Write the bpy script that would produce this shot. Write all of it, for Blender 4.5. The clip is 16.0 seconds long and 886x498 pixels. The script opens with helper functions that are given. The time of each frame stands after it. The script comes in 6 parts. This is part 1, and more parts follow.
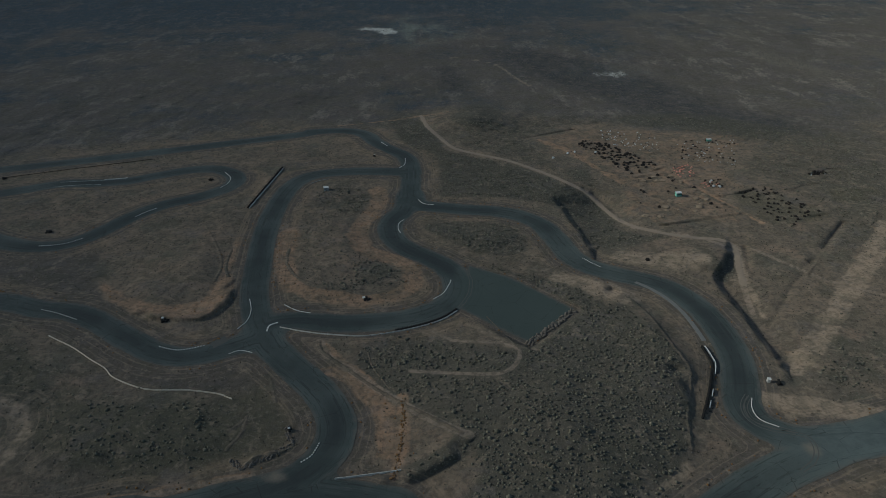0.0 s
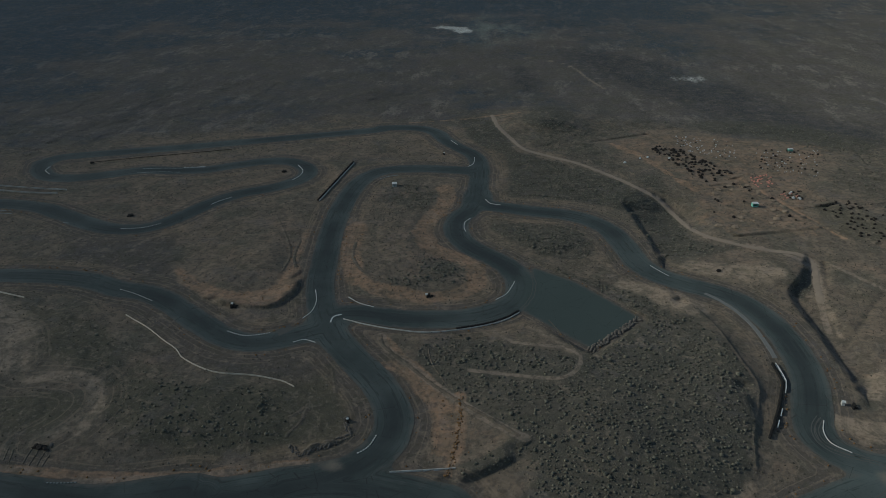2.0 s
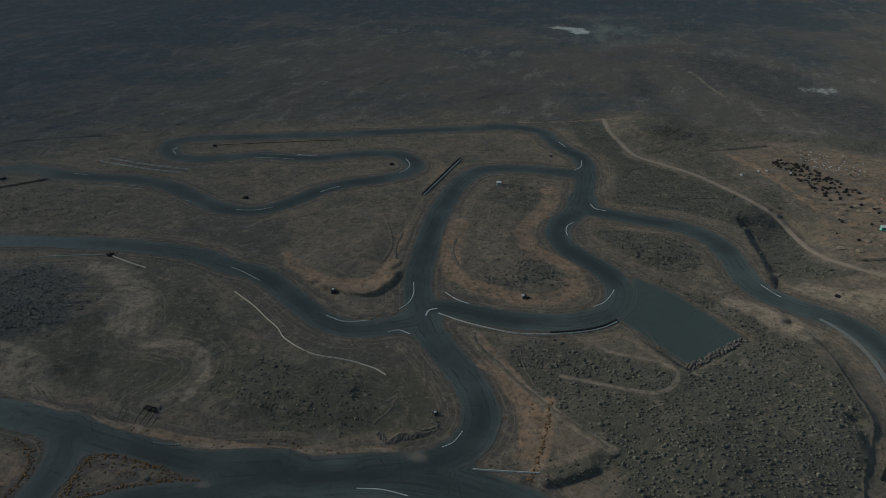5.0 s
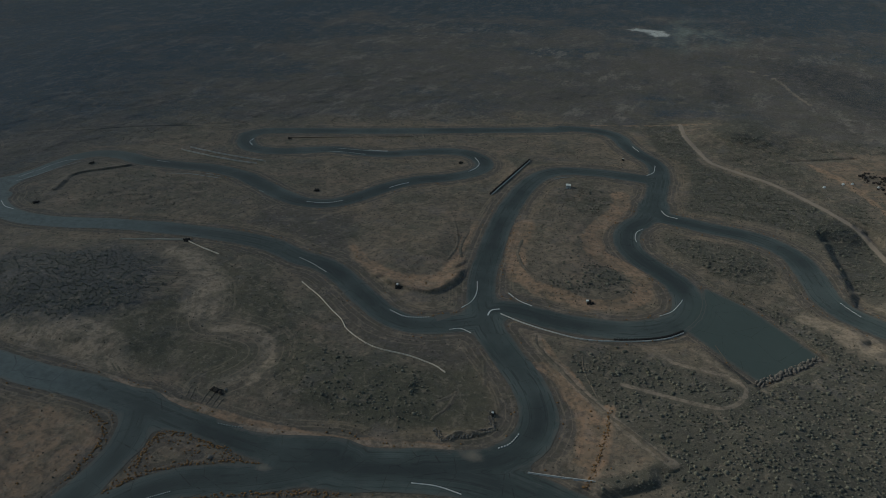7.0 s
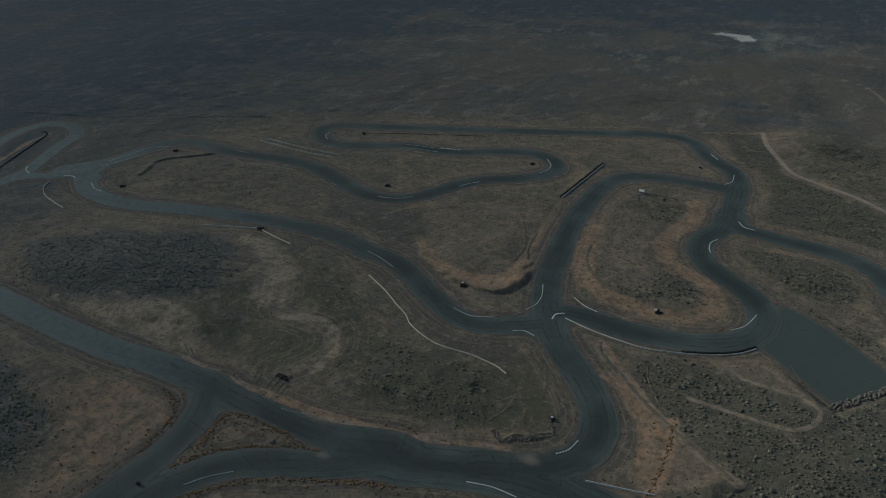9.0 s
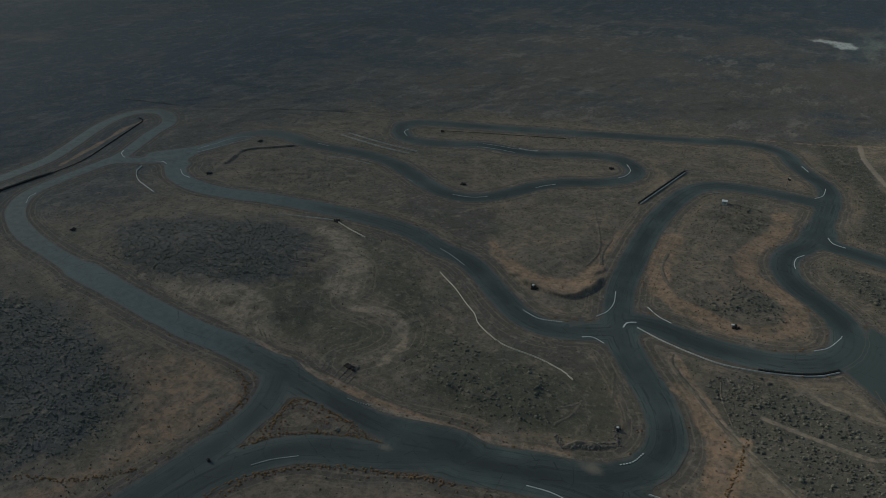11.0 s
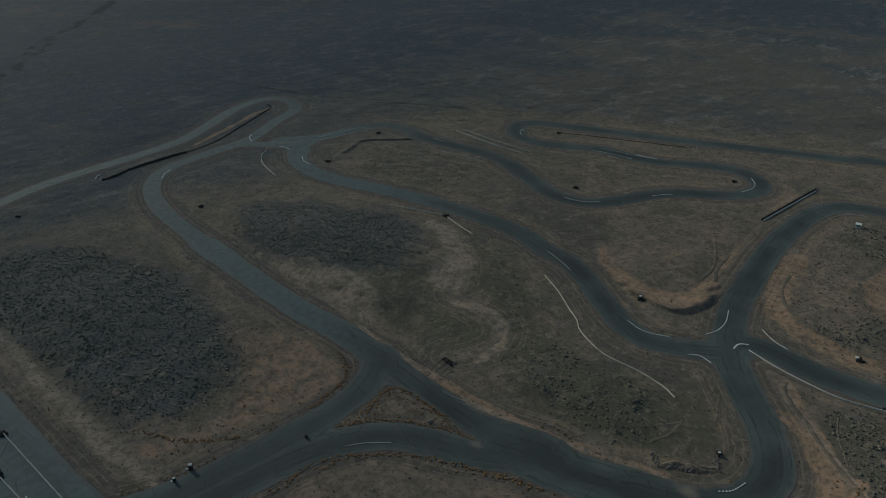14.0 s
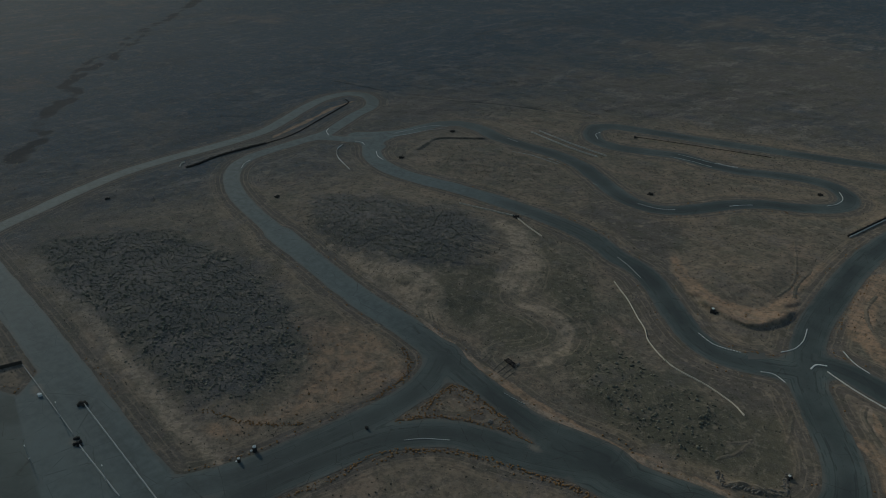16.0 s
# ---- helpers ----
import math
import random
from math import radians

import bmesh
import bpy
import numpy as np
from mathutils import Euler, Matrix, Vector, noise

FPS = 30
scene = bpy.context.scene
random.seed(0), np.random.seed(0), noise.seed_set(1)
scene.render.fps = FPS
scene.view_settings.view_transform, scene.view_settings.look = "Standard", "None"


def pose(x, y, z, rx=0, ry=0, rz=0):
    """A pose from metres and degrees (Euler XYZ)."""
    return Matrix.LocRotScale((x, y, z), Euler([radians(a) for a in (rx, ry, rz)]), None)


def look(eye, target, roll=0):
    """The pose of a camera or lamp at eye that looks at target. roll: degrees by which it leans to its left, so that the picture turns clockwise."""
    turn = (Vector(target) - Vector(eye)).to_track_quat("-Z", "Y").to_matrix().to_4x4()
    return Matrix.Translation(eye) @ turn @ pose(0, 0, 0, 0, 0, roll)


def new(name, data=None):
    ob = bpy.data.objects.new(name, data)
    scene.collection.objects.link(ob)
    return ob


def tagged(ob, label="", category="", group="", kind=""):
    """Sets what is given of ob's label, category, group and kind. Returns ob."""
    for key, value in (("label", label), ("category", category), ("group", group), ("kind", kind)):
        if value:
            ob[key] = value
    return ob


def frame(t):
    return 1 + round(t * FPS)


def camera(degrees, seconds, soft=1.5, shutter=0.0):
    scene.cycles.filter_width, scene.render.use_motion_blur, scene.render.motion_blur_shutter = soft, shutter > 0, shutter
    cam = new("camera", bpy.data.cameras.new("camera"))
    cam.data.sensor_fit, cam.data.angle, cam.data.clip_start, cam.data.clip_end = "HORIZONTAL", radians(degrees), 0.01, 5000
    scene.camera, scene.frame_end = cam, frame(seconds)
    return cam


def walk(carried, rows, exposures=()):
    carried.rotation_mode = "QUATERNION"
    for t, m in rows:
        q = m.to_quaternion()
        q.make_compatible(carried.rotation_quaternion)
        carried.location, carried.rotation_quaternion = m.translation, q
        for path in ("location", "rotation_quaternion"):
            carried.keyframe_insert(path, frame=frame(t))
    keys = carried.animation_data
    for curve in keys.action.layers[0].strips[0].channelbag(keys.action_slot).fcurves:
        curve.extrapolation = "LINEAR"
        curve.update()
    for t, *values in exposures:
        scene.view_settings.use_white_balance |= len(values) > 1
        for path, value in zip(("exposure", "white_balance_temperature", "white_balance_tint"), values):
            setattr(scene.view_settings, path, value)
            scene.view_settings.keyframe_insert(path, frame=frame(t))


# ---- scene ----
cam = camera(63.34, 16.0, soft=0.85)
PATH = [
    (0.0, pose(0, 0, 115, 62.27, 0.47, -0.24)),
    (0.5, pose(0, 0, 115, 62.27, 0.46, 1.16)),
    (1.0, pose(0, 0, 115, 62.26, 0.46, 2.57)),
    (1.5, pose(0, 0, 115, 62.26, 0.46, 4.05)),
    (2.0, pose(0, 0, 115, 62.26, 0.46, 5.60)),
    (2.5, pose(0, 0, 115, 62.25, 0.46, 7.07)),
    (3.0, pose(0, 0, 115, 62.25, 0.45, 8.58)),
    (3.5, pose(0, 0, 115, 62.24, 0.45, 10.05)),
    (4.0, pose(0, 0, 115, 62.24, 0.45, 11.56)),
    (6.5, pose(0, 0, 115, 62.21, 0.44, 18.98)),
    (7.0, pose(0, 0, 115, 62.21, 0.44, 20.44)),
    (7.5, pose(0, 0, 115, 62.20, 0.44, 21.92)),
    (8.0, pose(0, 0, 115, 62.20, 0.44, 23.38)),
    (8.5, pose(0, 0, 115, 62.19, 0.43, 24.85)),
    (9.0, pose(0, 0, 115, 62.19, 0.43, 26.48)),
    (11.5, pose(0, 0, 115, 62.17, 0.42, 34.61)),
    (12.0, pose(0, 0, 115, 62.16, 0.42, 36.24)),
    (12.5, pose(0, 0, 115, 62.16, 0.42, 37.82)),
    (13.0, pose(0, 0, 115, 62.15, 0.42, 39.37)),
    (13.5, pose(0, 0, 115, 62.15, 0.41, 40.95)),
    (14.0, pose(0, 0, 115, 62.14, 0.41, 42.55)),
    (14.5, pose(0, 0, 115, 62.14, 0.41, 44.10)),
    (15.0, pose(0, 0, 115, 62.13, 0.41, 45.62)),
    (15.5, pose(0, 0, 115, 62.13, 0.41, 47.16)),
    (16.0, pose(0, 0, 115, 62.12, 0.41, 48.70)),
]
EXPOSURES = [(0.0, -0.51, 6200, 0), (8.0, -0.33, 6400, -2), (16.0, -0.3, 6600, -3)]
walk(cam, PATH, EXPOSURES)
EYE_Z = 115.0

# ---- light: low sun from the west-hand side, clear sky ----
SUN_ELEVATION = 27.0
world = bpy.data.worlds.new("sky")
scene.world = world
world.use_nodes = True
wn = world.node_tree.nodes
sky = wn.new("ShaderNodeTexSky")
sky.sky_type, sky.sun_disc = "NISHITA", False
sky.sun_elevation, sky.sun_rotation = radians(SUN_ELEVATION), radians(-92)
wn["Background"].inputs["Strength"].default_value = 0.105
world.node_tree.links.new(sky.outputs[0], wn["Background"].inputs["Color"])
sun = new("sun", bpy.data.lights.new("sun", "SUN"))
sun.data.energy, sun.data.angle, sun.data.color = 2.6, radians(0.6), (1.0, 0.93, 0.84)
sun_from = Vector((-math.cos(radians(SUN_ELEVATION)), 0.04, math.sin(radians(SUN_ELEVATION))))
sun.matrix_world = look(sun_from * 300, (0, 0, 0))


# ---- materials ----
class Nodes:
    """Short hand for building one node material."""

    def __init__(self, name):
        self.mat = bpy.data.materials.new(name)
        self.mat.use_nodes = True
        self.tree = self.mat.node_tree
        self.bsdf = self.tree.nodes["Principled BSDF"]
        self.bsdf.inputs["Specular IOR Level"].default_value = 0.1
        self.bsdf.inputs["Diffuse Roughness"].default_value = 0.75
        self.geo = self.tree.nodes.new("ShaderNodeNewGeometry")

    def put(self, socket, value):
        if isinstance(value, bpy.types.NodeSocket):
            self.tree.links.new(value, socket)
        elif isinstance(value, (tuple, list)) and len(value) == 3 and len(socket.default_value) == 4:
            socket.default_value = (*value, 1)
        else:
            socket.default_value = value

    def noise(self, scale, detail=4, rough=0.55, where=None, stretch=None, bend=0.0):
        n = self.tree.nodes.new("ShaderNodeTexNoise")
        n.inputs["Scale"].default_value, n.inputs["Detail"].default_value, n.inputs["Roughness"].default_value = scale, detail, rough
        n.inputs["Distortion"].default_value = bend
        where = where or self.geo.outputs["Position"]
        if stretch:
            m = self.tree.nodes.new("ShaderNodeMapping")
            m.inputs["Scale"].default_value = stretch
            self.put(m.inputs["Vector"], where)
            where = m.outputs[0]
        self.put(n.inputs["Vector"], where)
        return n.outputs["Fac"]

    def ramp(self, value, lo, hi):
        n = self.tree.nodes.new("ShaderNodeMapRange")
        n.interpolation_type = "SMOOTHSTEP"
        self.put(n.inputs["Value"], value)
        n.inputs["From Min"].default_value, n.inputs["From Max"].default_value = lo, hi
        return n.outputs["Result"]

    def math(self, op, a, b=0.0):
        n = self.tree.nodes.new("ShaderNodeMath")
        n.operation = op
        self.put(n.inputs[0], a), self.put(n.inputs[1], b)
        return n.outputs[0]

    def mix(self, fac, a, b):
        n = self.tree.nodes.new("ShaderNodeMix")
        n.data_type = "RGBA"
        self.put(n.inputs["Factor"], fac), self.put(n.inputs["A"], a), self.put(n.inputs["B"], b)
        return n.outputs["Result"]

    def attr(self, name):
        n = self.tree.nodes.new("ShaderNodeAttribute")
        n.attribute_name = name
        return n.outputs["Fac"]

    def bump(self, height, strength, distance):
        n = self.tree.nodes.new("ShaderNodeBump")
        n.inputs["Strength"].default_value, n.inputs["Distance"].default_value = strength, distance
        self.put(n.inputs["Height"], height)
        self.tree.links.new(n.outputs[0], self.bsdf.inputs["Normal"])

    def done(self, colour, rough=0.9, metal=0.0):
        self.put(self.bsdf.inputs["Base Color"], colour)
        self.put(self.bsdf.inputs["Roughness"], rough)
        self.bsdf.inputs["Metallic"].default_value = metal
        return self.mat


def ground_material():
    k = Nodes("dry_steppe_soil")
    k.put(k.bsdf.inputs["Specular IOR Level"], k.math("SUBTRACT", 0.07, k.math("MULTIPLY", k.attr("far"), 0.028)))
    wide, mid, fine, grit = k.noise(0.012, 5, 0.6), k.noise(0.09, 5, 0.62), k.noise(0.75, 4, 0.68), k.noise(3.0, 3, 0.7)
    wobble = k.math("MULTIPLY", k.math("SUBTRACT", k.noise(0.22, 5, 0.7), 0.5), 0.9)

    def mask(name, lo=0.3, hi=0.7):
        a = k.attr(name)
        return k.ramp(k.math("ADD", a, k.math("MULTIPLY", wobble, k.ramp(a, 0.0, 0.25))), lo, hi)

    soil = k.mix(k.ramp(wide, 0.35, 0.65), SOIL_A, SOIL_B)
    soil = k.mix(k.math("MULTIPLY", k.ramp(mid, 0.48, 0.68), 0.5), soil, SOIL_C)
    soil = k.mix(k.math("MULTIPLY", k.ramp(k.noise(0.06, 5, 0.6), 0.5, 0.66), 0.6), soil, (0.1, 0.102, 0.078))
    soil = k.mix(k.math("MULTIPLY", k.ramp(k.noise(0.045, 5, 0.65, stretch=(1, 1.3, 1)), 0.52, 0.68), 0.55), soil, (0.27, 0.19, 0.14))
    # blue distance haze is put into the far plain's base colour here
    far = k.mix(k.ramp(k.math("ADD", k.noise(0.014, 7, 0.7), k.math("MULTIPLY", k.attr("olive"), 0.26)), 0.52, 0.76), FAR_HAZE, FAR_B)
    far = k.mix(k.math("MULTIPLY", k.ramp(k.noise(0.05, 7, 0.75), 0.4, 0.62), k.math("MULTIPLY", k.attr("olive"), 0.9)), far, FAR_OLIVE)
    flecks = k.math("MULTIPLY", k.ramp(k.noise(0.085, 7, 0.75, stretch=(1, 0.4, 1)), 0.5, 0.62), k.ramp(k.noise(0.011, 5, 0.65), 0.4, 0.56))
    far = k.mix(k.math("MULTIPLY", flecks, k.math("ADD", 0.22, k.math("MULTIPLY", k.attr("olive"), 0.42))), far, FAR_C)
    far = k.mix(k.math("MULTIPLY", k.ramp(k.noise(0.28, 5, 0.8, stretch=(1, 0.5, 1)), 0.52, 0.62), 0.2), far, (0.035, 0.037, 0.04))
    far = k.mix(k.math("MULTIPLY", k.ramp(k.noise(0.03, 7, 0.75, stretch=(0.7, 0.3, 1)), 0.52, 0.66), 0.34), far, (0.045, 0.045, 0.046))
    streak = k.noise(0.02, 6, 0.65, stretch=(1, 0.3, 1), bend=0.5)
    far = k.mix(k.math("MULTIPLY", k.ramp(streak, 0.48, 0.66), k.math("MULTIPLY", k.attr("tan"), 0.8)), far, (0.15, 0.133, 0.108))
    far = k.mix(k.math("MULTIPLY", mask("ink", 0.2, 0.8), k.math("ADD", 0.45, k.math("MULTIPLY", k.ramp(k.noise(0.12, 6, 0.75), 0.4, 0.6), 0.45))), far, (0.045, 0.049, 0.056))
    soil = k.mix(k.math("MULTIPLY", k.ramp(k.noise(0.3, 6, 0.7), 0.5, 0.64), 0.4), soil, (0.1, 0.086, 0.068))
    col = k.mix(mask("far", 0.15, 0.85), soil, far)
    col = k.mix(k.math("MULTIPLY", mask("scrub"), 0.8), col, SCRUB)
    col = k.mix(k.math("MULTIPLY", mask("grass", 0.25, 0.75), 0.75), col, GRASS)
    col = k.mix(k.math("MULTIPLY", mask("verge", 0.25, 0.8), 0.36), col, VERGE)
    col = k.mix(k.math("MULTIPLY", mask("dust", 0.2, 0.8), 0.8), col, DUST)
    col = k.mix(k.math("MULTIPLY", mask("orange"), 0.82), col, ORANGE)
    col = k.mix(k.math("MULTIPLY", mask("pale"), 0.62), col, PALE)
    col = k.mix(k.math("MULTIPLY", mask("track", 0.3, 0.65), 0.62), col, TRACK)
    col = k.mix(k.math("MULTIPLY", k.attr("pan"), k.ramp(k.noise(0.05, 6, 0.7, stretch=(1, 0.4, 1)), 0.4, 0.65)), col, (0.2, 0.215, 0.19))
    salty = k.ramp(k.math("ADD", k.attr("salt"), k.math("MULTIPLY", k.math("SUBTRACT", k.noise(0.07, 6, 0.7, stretch=(1, 0.4, 1)), 0.5), 2.2)), 0.45, 1.0)
    salty = k.math("MULTIPLY", salty, k.ramp(k.attr("salt"), 0.02, 0.3))
    col = k.mix(salty, col, SALT)
    # blotches of bare earth, dead grass and ashy crust, two to twenty metres wide
    col = k.mix(k.math("MULTIPLY", mask("ash", 0.25, 0.75), 0.72), col, ASH)
    near_by = k.math("SUBTRACT", 1.0, k.math("MULTIPLY", k.attr("far"), 0.5))
    for scale, lo, hi, much, tone, bend in ((0.13, 0.5, 0.62, 0.5, (0.085, 0.083, 0.06), 0.6), (0.19, 0.53, 0.66, 0.42, (0.3, 0.235, 0.175), 1.0), (0.075, 0.54, 0.66, 0.4, (0.15, 0.132, 0.128), 0.4), (0.42, 0.5, 0.6, 0.42, (0.07, 0.066, 0.054), 0.3), (0.6, 0.55, 0.66, 0.4, (0.31, 0.25, 0.19), 0.3)):
        col = k.mix(k.math("MULTIPLY", k.math("MULTIPLY", k.ramp(k.noise(scale, 6, 0.68, bend=bend), lo, hi), near_by), much), col, tone)
    col = k.mix(k.math("MULTIPLY", k.ramp(fine, 0.5, 0.62), 0.45), col, DARK_GRIT)
    col = k.mix(k.math("MULTIPLY", k.ramp(grit, 0.53, 0.66), 0.28), col, PEBBLE)
    def stripes(name, reach, scale):
        n = k.tree.nodes.new("ShaderNodeCombineXYZ")
        k.put(n.inputs[0], k.math("MULTIPLY", k.attr(name), scale))
        k.put(n.inputs[1], k.math("MULTIPLY", mid, 3.0))
        return k.noise(1.0, 3, 0.7, n.outputs[0]), k.ramp(k.math("SUBTRACT", reach, k.attr(name)), 0.0, reach * 0.5)

    for name, reach, scale, much in (("off", 9.0, 0.9, 0.28), ("ring", 12.0, 0.6, 0.3)):
        line, close = stripes(name, reach, scale)
        col = k.mix(k.math("MULTIPLY", k.math("MULTIPLY", k.ramp(line, 0.52, 0.64), close), much), col, (0.1, 0.085, 0.066))
        col = k.mix(k.math("MULTIPLY", k.math("MULTIPLY", k.ramp(k.math("SUBTRACT", 1.0, line), 0.53, 0.64), close), much), col, (0.33, 0.25, 0.18))
    swirl = k.noise(0.2, 6, 0.65, bend=0.8)
    graded = k.math("MULTIPLY", k.math("MAXIMUM", k.attr("pale"), k.math("MAXIMUM", k.attr("orange"), k.math("MULTIPLY", k.attr("verge"), 0.7))), 0.5)
    col = k.mix(k.math("MULTIPLY", graded, k.ramp(swirl, 0.5, 0.6)), col, (0.14, 0.118, 0.09))
    col = k.mix(k.math("MULTIPLY", graded, k.math("MULTIPLY", k.ramp(k.math("SUBTRACT", 1.0, swirl), 0.55, 0.63), 0.6)), col, (0.38, 0.29, 0.21))
    relief = k.math("ADD", k.math("MULTIPLY", fine, 1.0), k.math("MULTIPLY", grit, 0.28))
    k.bump(k.math("MULTIPLY", relief, k.math("SUBTRACT", 1.0, k.math("MULTIPLY", k.attr("far"), 0.6))), 1.0, 0.22)
    col = k.mix(k.math("MULTIPLY", k.ramp(k.math("ADD", k.attr("bed"), k.math("MULTIPLY", k.math("SUBTRACT", k.noise(0.12, 6, 0.7), 0.5), k.ramp(k.attr("bed"), 0.0, 0.2))), 0.15, 0.55), 0.8), col, (0.02, 0.025, 0.03))
    return k.done(col, 0.92)


SOIL_A, SOIL_B, SOIL_C = (0.13, 0.112, 0.088), (0.19, 0.15, 0.112), (0.28, 0.212, 0.152)
# first tone carries the blue of distance haze; the others are soil colours
FAR_HAZE, FAR_B, FAR_C = (0.043, 0.066, 0.087), (0.115, 0.102, 0.094), (0.26, 0.225, 0.195)
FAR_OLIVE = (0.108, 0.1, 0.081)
SCRUB, VERGE, ORANGE, PALE = (0.084, 0.082, 0.066), (0.27, 0.192, 0.128), (0.34, 0.218, 0.14), (0.4, 0.31, 0.225)
GRASS = (0.1, 0.093, 0.064)
ASH = (0.088, 0.089, 0.091)
TRACK, DUST, SALT, DARK_GRIT, PEBBLE = (0.31, 0.245, 0.19), (0.09, 0.083, 0.076), (0.5, 0.5, 0.46), (0.06, 0.052, 0.045), (0.3, 0.26, 0.22)


def asphalt_material():
    k = Nodes("worn_asphalt")
    wide, mid, grain = k.noise(0.05, 4), k.noise(0.4, 5, 0.65), k.noise(6.0, 2)
    col = k.mix(k.ramp(k.noise(0.04, 4, 0.6), 0.38, 0.64), (0.06, 0.076, 0.073), (0.101, 0.122, 0.115))
    col = k.mix(k.math("MULTIPLY", k.ramp(mid, 0.45, 0.7), 0.4), col, (0.1, 0.107, 0.1))
    # seams and wheel lines that run with the road
    n = k.tree.nodes.new("ShaderNodeCombineXYZ")
    k.put(n.inputs[0], k.math("MULTIPLY", k.attr("centre"), 1.1))
    k.put(n.inputs[1], k.math("MULTIPLY", wide, 4.0))
    lines = k.noise(1.0, 3, 0.7, n.outputs[0])
    lane = k.ramp(k.math("SUBTRACT", 10.0, k.attr("centre")), 0.0, 3.0)
    col = k.mix(k.math("MULTIPLY", k.math("MULTIPLY", k.ramp(lines, 0.5, 0.64), lane), 0.55), col, (0.03, 0.034, 0.034))
    col = k.mix(k.math("MULTIPLY", k.math("MULTIPLY", k.ramp(k.math("SUBTRACT", 1.0, lines), 0.54, 0.66), lane), 0.55), col, (0.11, 0.118, 0.112))
    col = k.mix(k.math("MULTIPLY", k.ramp(grain, 0.5, 0.75), 0.3), col, (0.03, 0.033, 0.034))
    col = k.mix(k.math("MULTIPLY", k.attr("rubber"), k.math("ADD", 0.3, k.math("MULTIPLY", k.ramp(k.noise(0.03, 3, 0.5), 0.35, 0.6), 0.5))), col, (0.034, 0.041, 0.043))
    # paler stretches, plus the western road's sun sheen put into the colour
    col = k.mix(k.math("MULTIPLY", k.ramp(k.attr("fade_sheen"), 0.2, 0.9), k.math("ADD", 0.35, k.math("MULTIPLY", k.ramp(mid, 0.3, 0.7), 0.5))), col, (0.122, 0.15, 0.15))
    col = k.mix(k.math("MULTIPLY", k.attr("apron"), 0.85), col, (0.062, 0.08, 0.074))
    edge = k.ramp(k.math("ADD", k.attr("rim"), k.math("MULTIPLY", k.math("SUBTRACT", mid, 0.5), 1.6)), 0.25, 1.1)
    col = k.mix(k.math("MULTIPLY", edge, 0.55), col, (0.128, 0.118, 0.102))
    col = k.mix(k.ramp(k.math("ADD", k.attr("sand"), k.math("MULTIPLY", k.math("SUBTRACT", mid, 0.5), 0.8)), 0.3, 1.35), col, (0.21, 0.18, 0.145))
    crack = k.tree.nodes.new("ShaderNodeTexVoronoi")
    crack.feature = "DISTANCE_TO_EDGE"
    crack.inputs["Scale"].default_value = 0.11
    k.put(crack.inputs["Vector"], k.geo.outputs["Position"])
    gap = k.math("SUBTRACT", 1.0, k.ramp(crack.outputs["Distance"], 0.0, 0.012))
    col = k.mix(k.math("MULTIPLY", gap, k.math("MULTIPLY", k.ramp(mid, 0.4, 0.6), 0.6)), col, (0.025, 0.027, 0.027))
    k.bump(grain, 0.3, 0.03)
    k.bsdf.inputs["Specular IOR Level"].default_value = 0.11
    return k.done(col, k.math("ADD", 0.72, k.math("MULTIPLY", mid, 0.2)))


def plain_material(name, a, b, rough, scale=1.5, metal=0.0, dirt=(0.12, 0.1, 0.08), dirty=0.35):
    k = Nodes(name)
    col = k.mix(k.noise(scale, 5, 0.6), a, b)
    col = k.mix(k.math("MULTIPLY", k.ramp(k.noise(scale * 2.7, 5, 0.7), 0.52, 0.75), dirty), col, dirt)
    k.bump(k.noise(scale * 9, 3), 0.25, 0.02)
    return k.done(col, rough, metal)


def shrub_material():
    k = Nodes("sage_scrub")
    pick = k.geo.outputs["Random Per Island"]
    col = k.mix(pick, (0.085, 0.087, 0.07), (0.2, 0.187, 0.143))
    col = k.mix(k.math("MULTIPLY", k.ramp(k.noise(5.0, 4, 0.7), 0.5, 0.7), 0.5), col, (0.17, 0.152, 0.115))
    k.bump(k.noise(9.0, 3, 0.7), 0.9, 0.15)
    return k.done(col, 0.95)


M_GROUND, M_ASPHALT, M_SHRUB = ground_material(), asphalt_material(), shrub_material()
M_FARSCRUB = plain_material("dark_steppe_bush", (0.07, 0.072, 0.066), (0.14, 0.133, 0.112), 0.95, 0.3)
M_TWIG = plain_material("dark_dry_twigs", (0.04, 0.037, 0.03), (0.085, 0.078, 0.06), 0.95, 0.6)
M_TUFT = plain_material("dry_orange_grass", (0.15, 0.086, 0.04), (0.25, 0.146, 0.07), 0.95, 2.0)
M_WHITE = plain_material("weathered_white_paint", (0.48, 0.49, 0.47), (0.64, 0.65, 0.63), 0.7, 0.8)
M_CONCRETE = plain_material("grey_white_concrete", (0.38, 0.37, 0.34), (0.52, 0.51, 0.48), 0.85, 0.6)
M_RUBBER = plain_material("old_tyre_rubber", (0.018, 0.018, 0.018), (0.04, 0.039, 0.037), 0.8, 3.0, dirty=0.35)
M_METAL = plain_material("galvanised_steel", (0.22, 0.23, 0.235), (0.3, 0.31, 0.315), 0.65, 2.0, 0.2)
M_DARKWOOD = plain_material("tarred_timber", (0.03, 0.027, 0.024), (0.06, 0.05, 0.042), 0.85, 2.0)
M_TEAL = plain_material("teal_painted_sheet", (0.16, 0.42, 0.34), (0.24, 0.5, 0.42), 0.6, 1.0)
M_ROCK = plain_material("grey_brown_rock", (0.13, 0.115, 0.1), (0.22, 0.195, 0.165), 0.95, 1.0)
M_HEAP = plain_material("dark_rubbish_heap", (0.02, 0.018, 0.017), (0.05, 0.043, 0.038), 0.95, 1.2)
